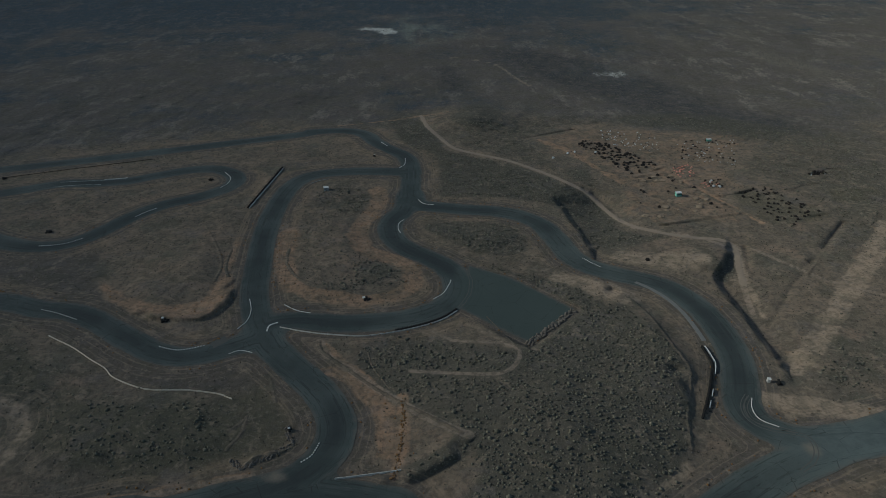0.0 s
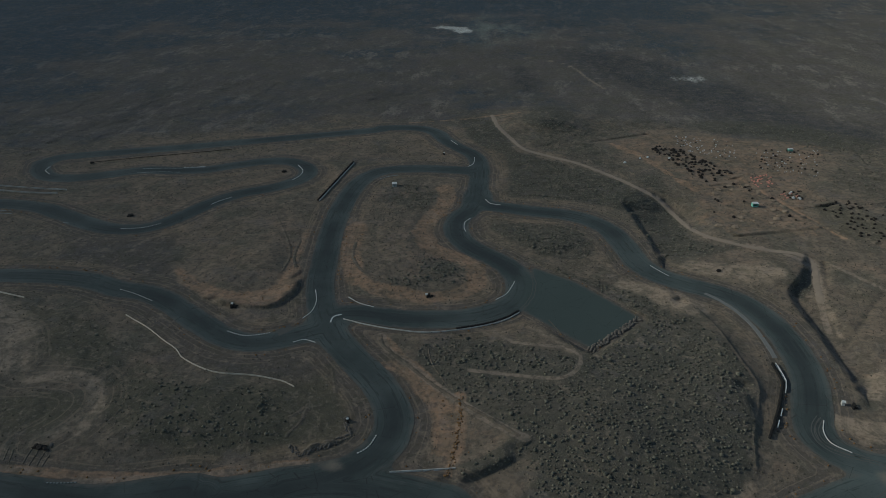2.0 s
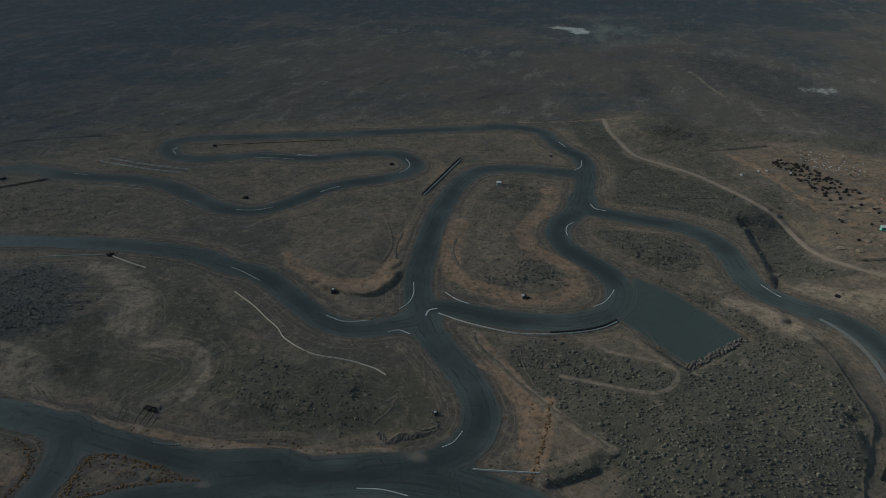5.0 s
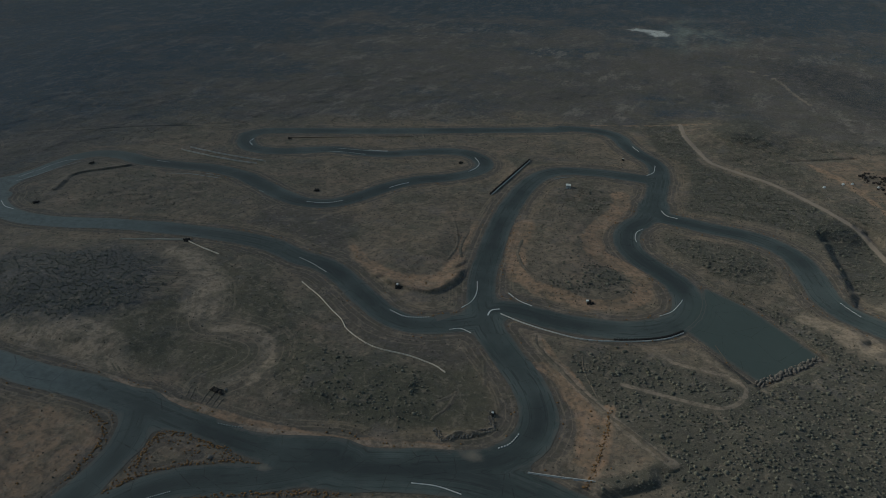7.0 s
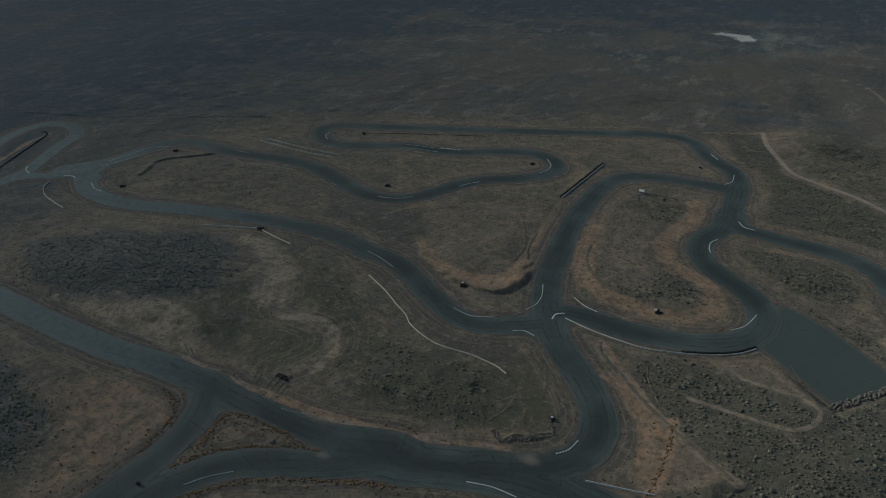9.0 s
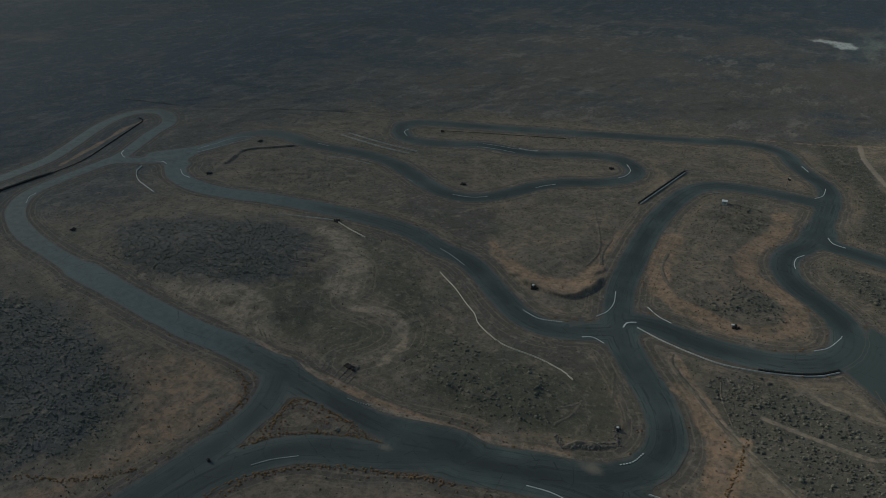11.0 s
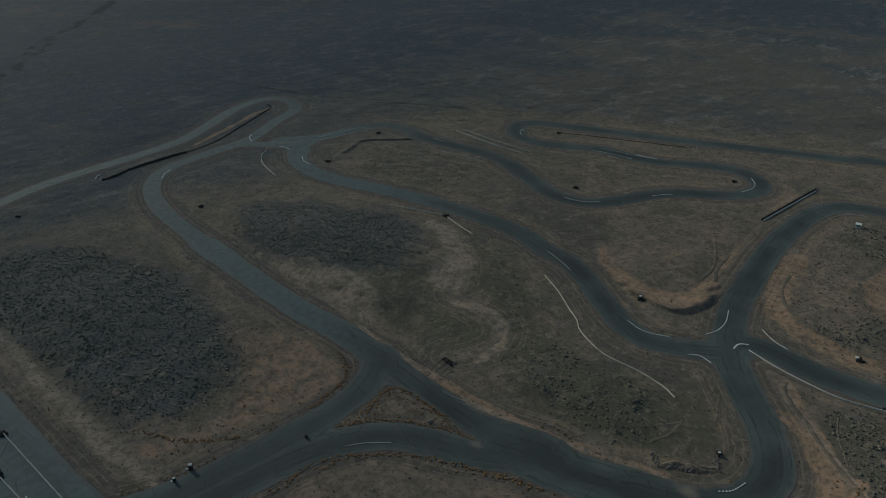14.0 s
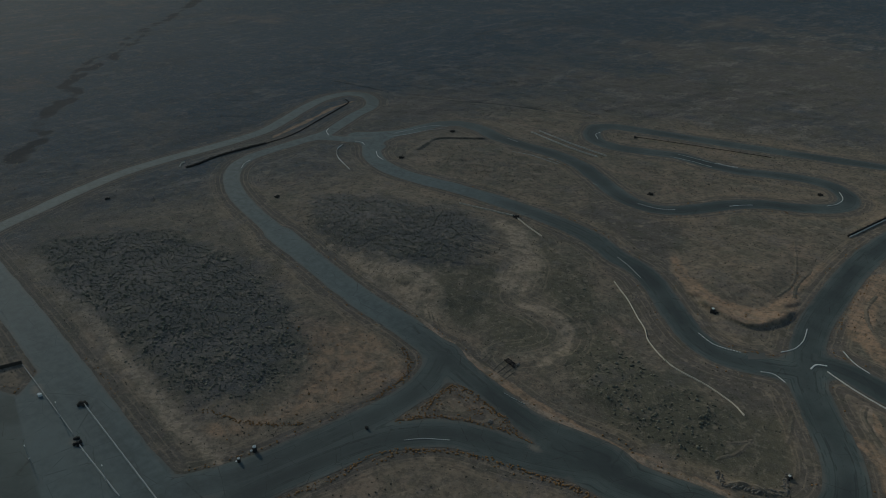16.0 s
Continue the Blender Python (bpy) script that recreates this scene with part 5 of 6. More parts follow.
def scatter(name, spots, shapes, material, label, category):
    """One object of many small clumps. spots: x, y, size, height of each; shapes: verts and triangles to pick from."""
    verts, tris, base = [], [], 0
    pick = rng.randint(0, len(shapes), len(spots))
    turn = rng.uniform(0, 2 * math.pi, len(spots))
    zz = at(Z, spots[:, 0], spots[:, 1])
    for k, (v, f) in enumerate(shapes):
        sel = np.nonzero(pick == k)[0]
        if not len(sel):
            continue
        c, s, size, tall = np.cos(turn[sel])[:, None], np.sin(turn[sel])[:, None], spots[sel, 2][:, None], spots[sel, 3][:, None]
        shrink = 1 - zz[sel] / EYE_Z
        x = (v[:, 0] * c - v[:, 1] * s) * size + (spots[sel, 0] * shrink)[:, None]
        y = (v[:, 0] * s + v[:, 1] * c) * size + (spots[sel, 1] * shrink)[:, None]
        z = v[:, 2] * tall + zz[sel][:, None]
        verts.append(np.stack([x, y, z], -1).reshape(-1, 3))
        tris.append((f[None] + (np.arange(len(sel)) * len(v))[:, None, None] + base).reshape(-1, 3))
        base += len(v) * len(sel)
    co, tri = np.concatenate(verts), np.concatenate(tris)
    me = bpy.data.meshes.new(name)
    me.vertices.add(len(co)), me.loops.add(tri.size), me.polygons.add(len(tri))
    me.vertices.foreach_set("co", co.ravel())
    me.loops.foreach_set("vertex_index", tri.ravel())
    me.polygons.foreach_set("loop_start", np.arange(0, tri.size, 3))
    me.update(calc_edges=True)
    me.materials.append(material)
    return tagged(new(name, me), label, category, kind="stuff")


def clump_shapes(count, level, rough, sink=0.15):
    """Lumpy domes, about 1 wide and 1 high, open below."""
    out = []
    for k in range(count):
        bm = bmesh.new()
        bmesh.ops.create_icosphere(bm, subdivisions=level, radius=0.5)
        for v in bm.verts:
            n = noise.noise(v.co * 3.1 + Vector((k * 7.3, 1.7, 0))) * rough + noise.noise(v.co * 7.7 + Vector((k * 3.1, 0, 5))) * rough * 0.6
            v.co *= 1 + n
            v.co.z = v.co.z * 1.5 + 0.25
        bmesh.ops.delete(bm, geom=[v for v in bm.verts if v.co.z < -0.25], context="VERTS")
        bmesh.ops.triangulate(bm, faces=bm.faces)
        bm.verts.ensure_lookup_table()
        out.append((np.array([v.co for v in bm.verts]), np.array([[v.index for v in f.verts] for f in bm.faces])))
        bm.free()
    return out


def tuft_shapes(count):
    """Small spiky cones with uneven feet."""
    out = []
    for k in range(count):
        n = 5
        ring = [(0.5 * math.cos(i * 2 * math.pi / n + k) * rng.uniform(0.6, 1.2), 0.5 * math.sin(i * 2 * math.pi / n + k) * rng.uniform(0.6, 1.2), -0.1) for i in range(n)]
        v = np.array(ring + [(rng.uniform(-0.15, 0.15), rng.uniform(-0.15, 0.15), 1.0)])
        out.append((v, np.array([[i, (i + 1) % n, n] for i in range(n)])))
    return out


def sprinkle(x0, x1, y0, y1, cell):
    x, y = np.meshgrid(np.arange(x0, x1, cell), np.arange(y0, y1, cell))
    x, y = x.ravel() + rng.uniform(-0.5, 0.5, x.size) * cell, y.ravel() + rng.uniform(-0.5, 0.5, y.size) * cell
    return x, y


def bare(x, y):
    """How far a place lies outside asphalt and dirt tracks, as 0 to 1."""
    return ease(at(OFF, x, y), 0.8, 4.0) * ease(at(TRACK_OFF, x, y), 0.2, 1.5)


# ---- scrub and grass ----
PATCH = ease(lumps(9, 21) * 0.6 + lumps(3.5, 22) * 0.5, -0.35, 0.35)
PATCH_WIDE = ease(lumps(34, 23), -0.3, 0.4)


def grow_scrub():
    x, y = sprinkle(-380, 190, 8, 420, 0.92)
    s, p = at(scrub, x, y), at(PATCH, x, y)
    cut = (1 - at(COVER["pale"], x, y) * 0.95) * (1 - at(COVER["orange"], x, y) * 0.85) * (1 - at(COVER["verge"], x, y) * 0.7) * bare(x, y)
    chance = (ease(s, 0.2, 1.0) * (0.48 + 0.14 * p) + 0.02 * p * at(PATCH_WIDE, x, y)) * cut * (1 - ease(y, 345, 375) * ease(x, -60, -30))
    keep = rng.uniform(0, 1, x.size) < chance
    x, y, s = x[keep], y[keep], s[keep]
    size = np.clip(rng.lognormal(-0.82, 0.34, x.size), 0.22, 1.1) * (0.68 + 0.32 * ease(s, 0.3, 0.8))
    scatter("scrub", np.stack([x, y, size, size * rng.uniform(0.38, 0.6, x.size)], -1), clump_shapes(7, 2, 0.7), M_SHRUB, "low grey-green sage bushes scattered over dry slopes", "scrub")
    # finer bushes that fill the two dark hills
    x, y = sprinkle(-262, -135, 36, 170, 0.95)
    chance = 0.32 * ease(np.maximum(at(inside(ZONES["bush_hill2"], 6), x, y), 0.8 * at(inside(ZONES["dark_hill"], 5), x, y)), 0.15, 0.8) * bare(x, y)
    keep = rng.uniform(0, 1, x.size) < chance
    x, y = x[keep], y[keep]
    size = rng.uniform(0.25, 0.55, x.size)
    scatter("fine_scrub", np.stack([x, y, size, size * rng.uniform(0.3, 0.5, x.size)], -1), clump_shapes(5, 1, 0.6), M_FARSCRUB, "small dark grey bushes crowded on a low hill", "scrub")
    # small low plants between them, thinner out to the far plain
    x, y = sprinkle(-380, 190, 8, 330, 1.05)
    chance = (0.06 + 0.24 * at(PATCH, x, y) * (0.35 + 0.65 * at(PATCH_WIDE, x, y))) * bare(x, y) * (1 - 0.8 * at(COVER["pale"], x, y)) * (1 - 0.6 * at(COVER["orange"], x, y))
    keep = rng.uniform(0, 1, x.size) < chance
    x, y = x[keep], y[keep]
    size = rng.uniform(0.2, 0.6, x.size)
    scatter("low_plants", np.stack([x, y, size, size * rng.uniform(0.4, 0.9, x.size)], -1), tuft_shapes(6), M_TWIG, "tiny dark grey-green plants on bare soil", "plants")
    x, y = sprinkle(-800, 520, 120, 820, 2.6)
    chance = (0.1 + 0.4 * ease(x, -220, -20)) * ease(at(lumps(40, 31), x, y), -0.6, 0.5) * at(COVER["far"], x, y) + 0.55 * at(COVER["ink"], x, y) + 0.25 * at(COVER["tan"], x, y) + 0.3 * (1 - ease(at(stream, x, y), 1, 5))
    keep = (rng.uniform(0, 1, x.size) < chance * (y < 1000)) & (at(OFF, x, y) > 4)
    x, y = x[keep], y[keep]
    size = rng.uniform(0.5, 1.4, x.size)
    scatter("far_scrub", np.stack([x, y, size, size * 0.5], -1), tuft_shapes(5), M_FARSCRUB, "dark low bushes dotted over the distant plain", "scrub")


def grow_grass():
    """Rusty dry grass along road edges and on the dirt fans."""
    x, y = sprinkle(-200, 110, 10, 260, 0.75)
    off, o = at(OFF, x, y), at(COVER["orange"], x, y)
    rim = ease(off, 0.3, 0.8) * (1 - ease(off, 1.2, 2.6)) * (0.12 + 0.5 * ease(at(lumps(16, 41), x, y), 0.0, 0.5))
    south = ease(-y, -112, -98) * ease(x, -125, -110) * (1 - ease(x, -40, -25))
    chance = np.maximum(rim * (0.35 + 1.2 * south), 0.035 * o * at(PATCH, x, y) * ease(off, 0.3, 1) * (1 - ease(x, 0, 25)))
    wye = at(inside(ZONES["wye_isle"], 1.5), x, y)
    chance = np.maximum(chance, 0.32 * ease(wye, 0.3, 0.6) * ease(off, 0.2, 0.6) * (1 - ease(off, 1.5, 4.5)))
    keep = rng.uniform(0, 1, x.size) < chance
    x, y = x[keep], y[keep]
    for line in GRASS_LINES:
        rows = np.array([(a, b) for a, b, h in along(line, 0.32)])
        x, y = np.append(x, rows[:, 0] + rng.normal(0, 0.35, len(rows))), np.append(y, rows[:, 1] + rng.normal(0, 0.35, len(rows)))
    size = rng.uniform(0.2, 0.6, x.size)
    scatter("dry_grass", np.stack([x, y, size, size * rng.uniform(0.4, 0.7, x.size)], -1), clump_shapes(4, 1, 0.6), M_TUFT, "rusty dry grass clumps along the asphalt edge", "grass")


def lay_rubble():
    """Rubble tipped along the apron's outer edge."""
    spots = []
    for line in LINEWORK["rubble"]:
        for x, y, h in along(line, 0.35):
            for o in rng.uniform(-1.6, 0.6, 2):
                spots.append((x + o * math.sin(h), y - o * math.cos(h), rng.uniform(0.35, 1.0), rng.uniform(0.25, 0.6)))
    dark = []
    for line in LINEWORK["dark_rubble"]:
        for x, y, h in along(line, 0.3):
            for o in rng.uniform(-0.8, 0.8, 2):
                dark.append((x + o * math.sin(h), y - o * math.cos(h), rng.uniform(0.2, 0.55), rng.uniform(0.15, 0.35)))
    scatter("dark_rubble", np.array(dark), clump_shapes(5, 2, 0.6), M_ROCK, "grey-brown clods and stones along a square bank", "rubble")
    scatter("rubble", np.array(spots), clump_shapes(5, 2, 0.5), M_ROCK, "grey-brown rubble tipped along the apron's edge", "rubble")


def lay_stones():
    x, y = sprinkle(-300, 150, 10, 320, 1.6)
    off = at(OFF, x, y)
    chance = 0.07 * bare(x, y) + 0.22 * ease(off, 0.6, 1.2) * (1 - ease(off, 1.8, 3.2)) * ease(at(lumps(25, 51), x, y), 0.0, 0.4)
    keep = rng.uniform(0, 1, x.size) < chance
    x, y = x[keep], y[keep]
    size = rng.uniform(0.12, 0.45, x.size)
    scatter("stones", np.stack([x, y, size, size * 0.6], -1), clump_shapes(4, 1, 0.35), M_ROCK, "loose grey-brown stones on dusty ground", "stones")


grow_scrub()
grow_grass()
lay_stones()
lay_rubble()


# ---- lines on the ground: ridges, ruts, tyre marks, painted edges ----
def ribbon(name, points, section, material, label, step=0.8, wobble=0.0):
    """A strip along a line. section: distance to the left and height above the ground of each of its long edges."""
    verts, faces = [], []
    n = len(section)
    seed = points[0][0]
    for k, (x, y, h) in enumerate(along(points, step)):
        grow = 1 + wobble * noise.noise(Vector((k * 0.37, seed, 0)))
        shift = wobble * 0.5 * noise.noise(Vector((k * 0.21, seed, 9)))
        for off, up in section:
            o = off * grow + shift
            p = spot(x - o * math.sin(h), y + o * math.cos(h), up * (grow if up > 0.1 else 1))
            verts.append(p)
        if k:
            for i in range(n - 1):
                a = (k - 1) * n + i
                faces.append((a, a + n, a + n + 1, a + 1))
    return tagged(mesh_object(name, verts, faces, material), label, kind="structure")


M_MARK = plain_material("pale_tyre_dust", (0.085, 0.088, 0.082), (0.115, 0.115, 0.105), 0.9, 0.8)
M_EDGE = plain_material("worn_edge_paint", (0.16, 0.19, 0.185), (0.28, 0.3, 0.29), 0.8, 0.7, dirt=(0.06, 0.065, 0.065), dirty=0.6)
M_RIDGE = plain_material("turned_earth", (0.15, 0.125, 0.095), (0.24, 0.195, 0.145), 0.95, 0.9, dirt=(0.07, 0.06, 0.048))
M_PATH = plain_material("bare_track_dust", (0.22, 0.18, 0.14), (0.3, 0.24, 0.185), 0.95, 0.3, dirt=(0.17, 0.14, 0.11))
ribbon("dirt_track", TRACKS["track_a"][1], ((1.1, -0.05), (0.8, 0.07), (0.0, 0.1), (-0.8, 0.07), (-1.1, -0.05)), M_PATH, "pale bare dirt track through scrub", 0.9, 0.35)
M_SHOULDER = plain_material("pale_dusty_concrete", (0.14, 0.145, 0.138), (0.2, 0.2, 0.188), 0.9, 0.5)
for line in LINEWORK["ridge"] + [BANKS["hill_edge"]]:
    ribbon("ground_ridge", line, ((1.0, -0.08), (0.3, 0.07), (0.0, 0.12), (-0.3, 0.06), (-1.0, -0.08)), M_GROUND, "low ridge of turned earth", 0.5, 0.4)
for line in LINEWORK["lip"]:
    ribbon("ground_lip", line, ((0.9, -0.1), (0.35, 0.22), (0.0, 0.38), (-0.35, 0.22), (-0.9, -0.1)), M_GROUND, "eroded earth lip at the edge of a drop", 0.5, 0.9)
for line in LINEWORK["rut"]:
    ribbon("ground_rut", line, ((0.28, -0.05), (0.08, 0.09), (-0.08, 0.09), (-0.28, -0.05)), M_GROUND, "small earth rut on a bare slope", 0.6, 0.3)
for line in LINEWORK["skid"]:
    for o in (0.0, 0.9):
        ribbon("tyre_mark", line, ((o + 0.12, 0.066), (o - 0.12, 0.066)), M_MARK, "pale curved tyre mark on asphalt", 0.8, 0.3)
for line in LINEWORK["edge"]:
    ribbon("edge_line", line, ((0.22, 0.07), (-0.22, 0.07)), M_EDGE, "worn pale edge line on asphalt", 0.9, 0.8)
for line in LINEWORK["shoulder"]:
    ribbon("concrete_shoulder", line, ((0.65, 0.0), (0.6, 0.085), (-0.6, 0.085), (-0.65, 0.0)), M_SHOULDER, "pale dusty concrete shoulder beside the asphalt", 0.9, 0.15)


def road_patch(corners):
    verts = [spot(x, y, up) for up in (0.03, 0.075) for x, y in corners]
    faces = [(4, 5, 6, 7)] + [(i, (i + 1) % 4, 4 + (i + 1) % 4, 4 + i) for i in range(4)]
    return tagged(mesh_object("road_patch", verts, faces, M_MARK), "faint grey concrete patch let into the asphalt", kind="structure")


road_patch([(-64.6, 164.3), (-61.5, 167.5), (-59.9, 165), (-63, 161.5)])

# ---- kerbs ----
FINE, BOLD = (-97.1, 78.4), (-50, 172.4)
FAINT = {3, 20, 25}
DASHED = {0, 11, 14, 16, 20, 21}


def build_kerb(points, dashed, faint):
    mid = points[len(points) // 2]
    kerb = empty("kerb", spot(*mid))
    inv = kerb.matrix_world.inverted()
    base, teeth = bmesh.new(), bmesh.new()
    pitch = (0.42 if FINE in points else 0.74) if dashed else 0.62
    for x, y, h in along(points, pitch):
        p = inv @ spot(x, y)
        box(base, p.x, p.y, p.z + 0.045, pitch + 0.04, 0.46 if dashed or BOLD in points else 0.28, 0.11, h)
        box(teeth, p.x, p.y, p.z + 0.12, pitch * 0.52 if dashed else 0.56, (0.2 if FINE in points else 0.34) if dashed else 0.4 if BOLD in points else 0.17, 0.09, h, 0.02)
    part("base", base, M_ASPHALT if dashed else M_CONCRETE, kerb)
    part("painted_blocks", teeth, M_EDGE if faint else M_WHITE, kerb, "worn grey-white raised blocks" if faint else "white painted raised blocks")
    return tagged(kerb, "toothed white concrete kerb at a bend's edge" if dashed else "solid white concrete kerb along the asphalt bend", "kerb", group="kerbs of the circuit")


for n, points in enumerate(KERBS):
    build_kerb(points, n in DASHED, n in FAINT)


# ---- barriers ----
def concrete_wall(points, length, wide, tall, material, label, category="barrier", lean=0.02, missing=()):
    wall = empty("barrier_wall", spot(*points[0]))
    inv = wall.matrix_world.inverted()
    for n, (x, y, h) in enumerate(along(points, length)):
        if n in missing:
            continue
        bm = bmesh.new()
        t, b = wide * 0.32, wide * 0.5
        rows = ((-b, 0.0), (-b, 0.18 * tall), (-t, 0.35 * tall), (-t * 0.85, 0.97 * tall), (-t * 0.6, tall), (t * 0.6, tall), (t * 0.85, 0.97 * tall), (t, 0.35 * tall), (b, 0.18 * tall), (b, 0.0))
        ends = [[bm.verts.new((e * (length / 2 - 0.03), yy, zz - 0.06)) for yy, zz in rows] for e in (-1, 1)]
        for i in range(len(rows)):
            j = (i + 1) % len(rows)
            bm.faces.new((ends[0][i], ends[0][j], ends[1][j], ends[1][i]))
        bm.faces.new(ends[0]), bm.faces.new(ends[1][::-1])
        p = inv @ spot(x, y)
        bm.transform(Matrix.Translation(p) @ Matrix.Rotation(h + rng.uniform(-lean, lean), 4, "Z"))
        part("concrete_block", bm, material, wall)
    return tagged(wall, label, category)


def tyre_shape(count, radius=0.33, wide=0.2):
    """A stack of tyres, each with a rounded tread and an open middle at the top."""
    bm = bmesh.new()
    prof = []
    for k in range(count):
        z = k * wide
        prof += [(radius * 0.82, z), (radius, z + wide * 0.25), (radius, z + wide * 0.75), (radius * 0.82, z + wide)]
    prof += [(radius * 0.5, count * wide), (radius * 0.46, count * wide - 0.1), (0.0, count * wide - 0.12)]
    rings = [[bm.verts.new((r * math.cos(a * math.pi / 5), r * math.sin(a * math.pi / 5), z)) for a in range(10)] if r else [bm.verts.new((0, 0, z))] for r, z in prof]
    for a, b in zip(rings, rings[1:]):
        for i in range(10):
            j = (i + 1) % 10
            bm.faces.new((a[i], a[j], b[j], b[i]) if len(b) > 1 else (a[i], a[j], b[0]))
    return bm


def stack_mesh(name, count, material, **size):
    me = bpy.data.meshes.new(name)
    bm = tyre_shape(count, **size)
    bmesh.ops.recalc_face_normals(bm, faces=bm.faces)
    bm.to_mesh(me)
    bm.free()
    me.materials.append(material)
    return me


STACKS = {n: stack_mesh("tyre_stack", n, M_RUBBER) for n in (2, 3, 4, 5)}
WHITE_TYRE = stack_mesh("painted_tyre", 1, M_WHITE)
WHITE_STACK = stack_mesh("painted_tyre_stack", 3, M_WHITE)


def tyre_wall(points, tall, label, offset=0.0, rows=1, gap=0.68):
    wall = empty("tyre_wall", spot(*points[0]))
    inv = wall.matrix_world.inverted()
    for r in range(rows):
        for x, y, h in along(points, gap, offset + r * 0.66):
            ob = new("tyre_stack", STACKS[max(2, tall - int(rng.randint(0, 2)))])
            ob.parent = wall
            ob.location = inv @ spot(x + rng.uniform(-0.05, 0.05), y + rng.uniform(-0.05, 0.05))
            ob.rotation_euler = (0, 0, rng.uniform(0, 6))
    return tagged(wall, label, "tyre wall")


def rail_fence(points, gap, tall, rails, label, material=M_METAL, thick=0.06, wide=0.14, category="fence"):
    fence = empty("rail_fence", spot(*points[0]))
    inv = fence.matrix_world.inverted()
    feet = [inv @ spot(x, y) for x, y, h in along(points, gap)]
    for p in feet:
        bm = bmesh.new()
        rod(bm, (p.x, p.y, p.z - 0.2), (p.x, p.y, p.z + tall), thick, 6)
        part("post", bm, material, fence)
    for k in range(rails):
        z = tall * (0.95 - 0.45 * k)
        for a, b in zip(feet, feet[1:]):
            bm = bmesh.new()
            mid, way = (a + b) / 2, b - a
            m = Matrix.Translation(mid + Vector((0, 0, z))) @ way.to_track_quat("X", "Z").to_matrix().to_4x4() @ Matrix.Diagonal((way.length * 1.01, 0.08, wide, 1))
            bmesh.ops.create_cube(bm, size=1, matrix=m)
            part("rail", bm, material, fence)
    return tagged(fence, label, category)


M_TANWALL = plain_material("sandy_concrete", (0.42, 0.38, 0.31), (0.54, 0.49, 0.41), 0.9, 0.5)
concrete_wall(WALLS["w1"], 2.4, 0.27, 0.4, M_TANWALL, "long low sand-coloured concrete barrier curving beside the asphalt")
concrete_wall(WALLS["w2"], 2.4, 0.26, 0.38, M_CONCRETE, "white concrete barrier round the outside of a bend")
tyre_wall(WALLS["w2"][4:], 2, "row of black tyre stacks against a white barrier", 0.75)
tyre_wall(WALLS["w3"], 3, "straight row of dusty black tyre stacks against a white barrier", 0.7, 1)
concrete_wall(WALLS["w3"], 3.0, 0.26, 0.5, M_CONCRETE, "straight white concrete barrier with black tyres before it")
concrete_wall(WALLS["w4"], 2.4, 0.32, 0.45, M_CONCRETE, "low white concrete barrier at the top of a gully")
concrete_wall(WALLS["w5"], 2.4, 0.32, 0.7, M_WHITE, "broken white barrier on the outside of a bend", missing=(5, 6, 7, 9, 11, 12))
tyre_wall(WALLS["w5"], 4, "black tyre stacks behind a broken white barrier", -0.9)
concrete_wall(WALLS["w6"], 2.4, 0.34, 0.45, M_TANWALL, "low pale barrier on a grassy verge")
concrete_wall(WALLS["w7"], 2.4, 0.34, 0.45, M_TANWALL, "low pale barrier leading to a tyre pile")
rail_fence(WALLS["w8"], 4.0, 0.8, 2, "pale metal guard rail on short posts", M_CONCRETE, wide=0.22)
rail_fence(WALLS["w8b"], 4.0, 0.8, 2, "pale metal guard rail on short posts behind another", M_CONCRETE, wide=0.22)
concrete_wall(WALLS["w9"], 2.4, 0.32, 0.55, M_CONCRETE, "curved white concrete barrier on a dark earth shoulder")
concrete_wall(WALLS["w10"], 3.0, 0.28, 0.6, M_CONCRETE, "long straight white pit wall on the asphalt", "pit wall")
concrete_wall(WALLS["w11"], 3.0, 0.28, 0.6, M_CONCRETE, "straight white pit wall with a tyre pile at its end", "pit wall")
rail_fence(WALLS["w12"], 3.0, 0.9, 1, "thin pale metal fence along the pit lane", thick=0.04, wide=0.06)
concrete_wall(WALLS["w13"], 3.0, 0.5, 1.0, M_DARKWOOD, "dark timber wall beside the pit lane", "wall")
concrete_wall(WALLS["w14"], 1.5, 0.45, 0.6, M_TANWALL, "short pale curved barrier at the end of a tyre row")
tyre_wall(WALLS["tyres_loop"][:5], 4, "long curving row of black tyre stacks between two lanes", rows=2)
tyre_wall(WALLS["tyres_loop"][4:], 2, "low curving row of black tyres inside a hairpin", gap=0.95)
rail_fence(WALLS["far_fence"], 5.0, 0.8, 1, "dark low timber rail between two straights", M_DARKWOOD, wide=0.25)


# ---- tyre piles, marker posts, huts ----
def tyre_pile(x, y, count, label, topped=False, tall=4):
    pile = empty("tyre_pile", spot(x, y), rng.uniform(0, 6))
    for k in range(count):
        a = k * 2.4
        r = 0.36 * math.sqrt(k) * 1.1
        ob = new("tyre_stack", STACKS[max(2, tall - (k % 3))])
        ob.parent = pile
        ob.location = (r * math.cos(a), r * math.sin(a), -0.05)
    if topped:
        ob = new("painted_tyre", WHITE_TYRE)
        ob.parent, ob.location = pile, (0, 0, 0.2 * tall - 0.04)
    return tagged(pile, label, "tyre pile")


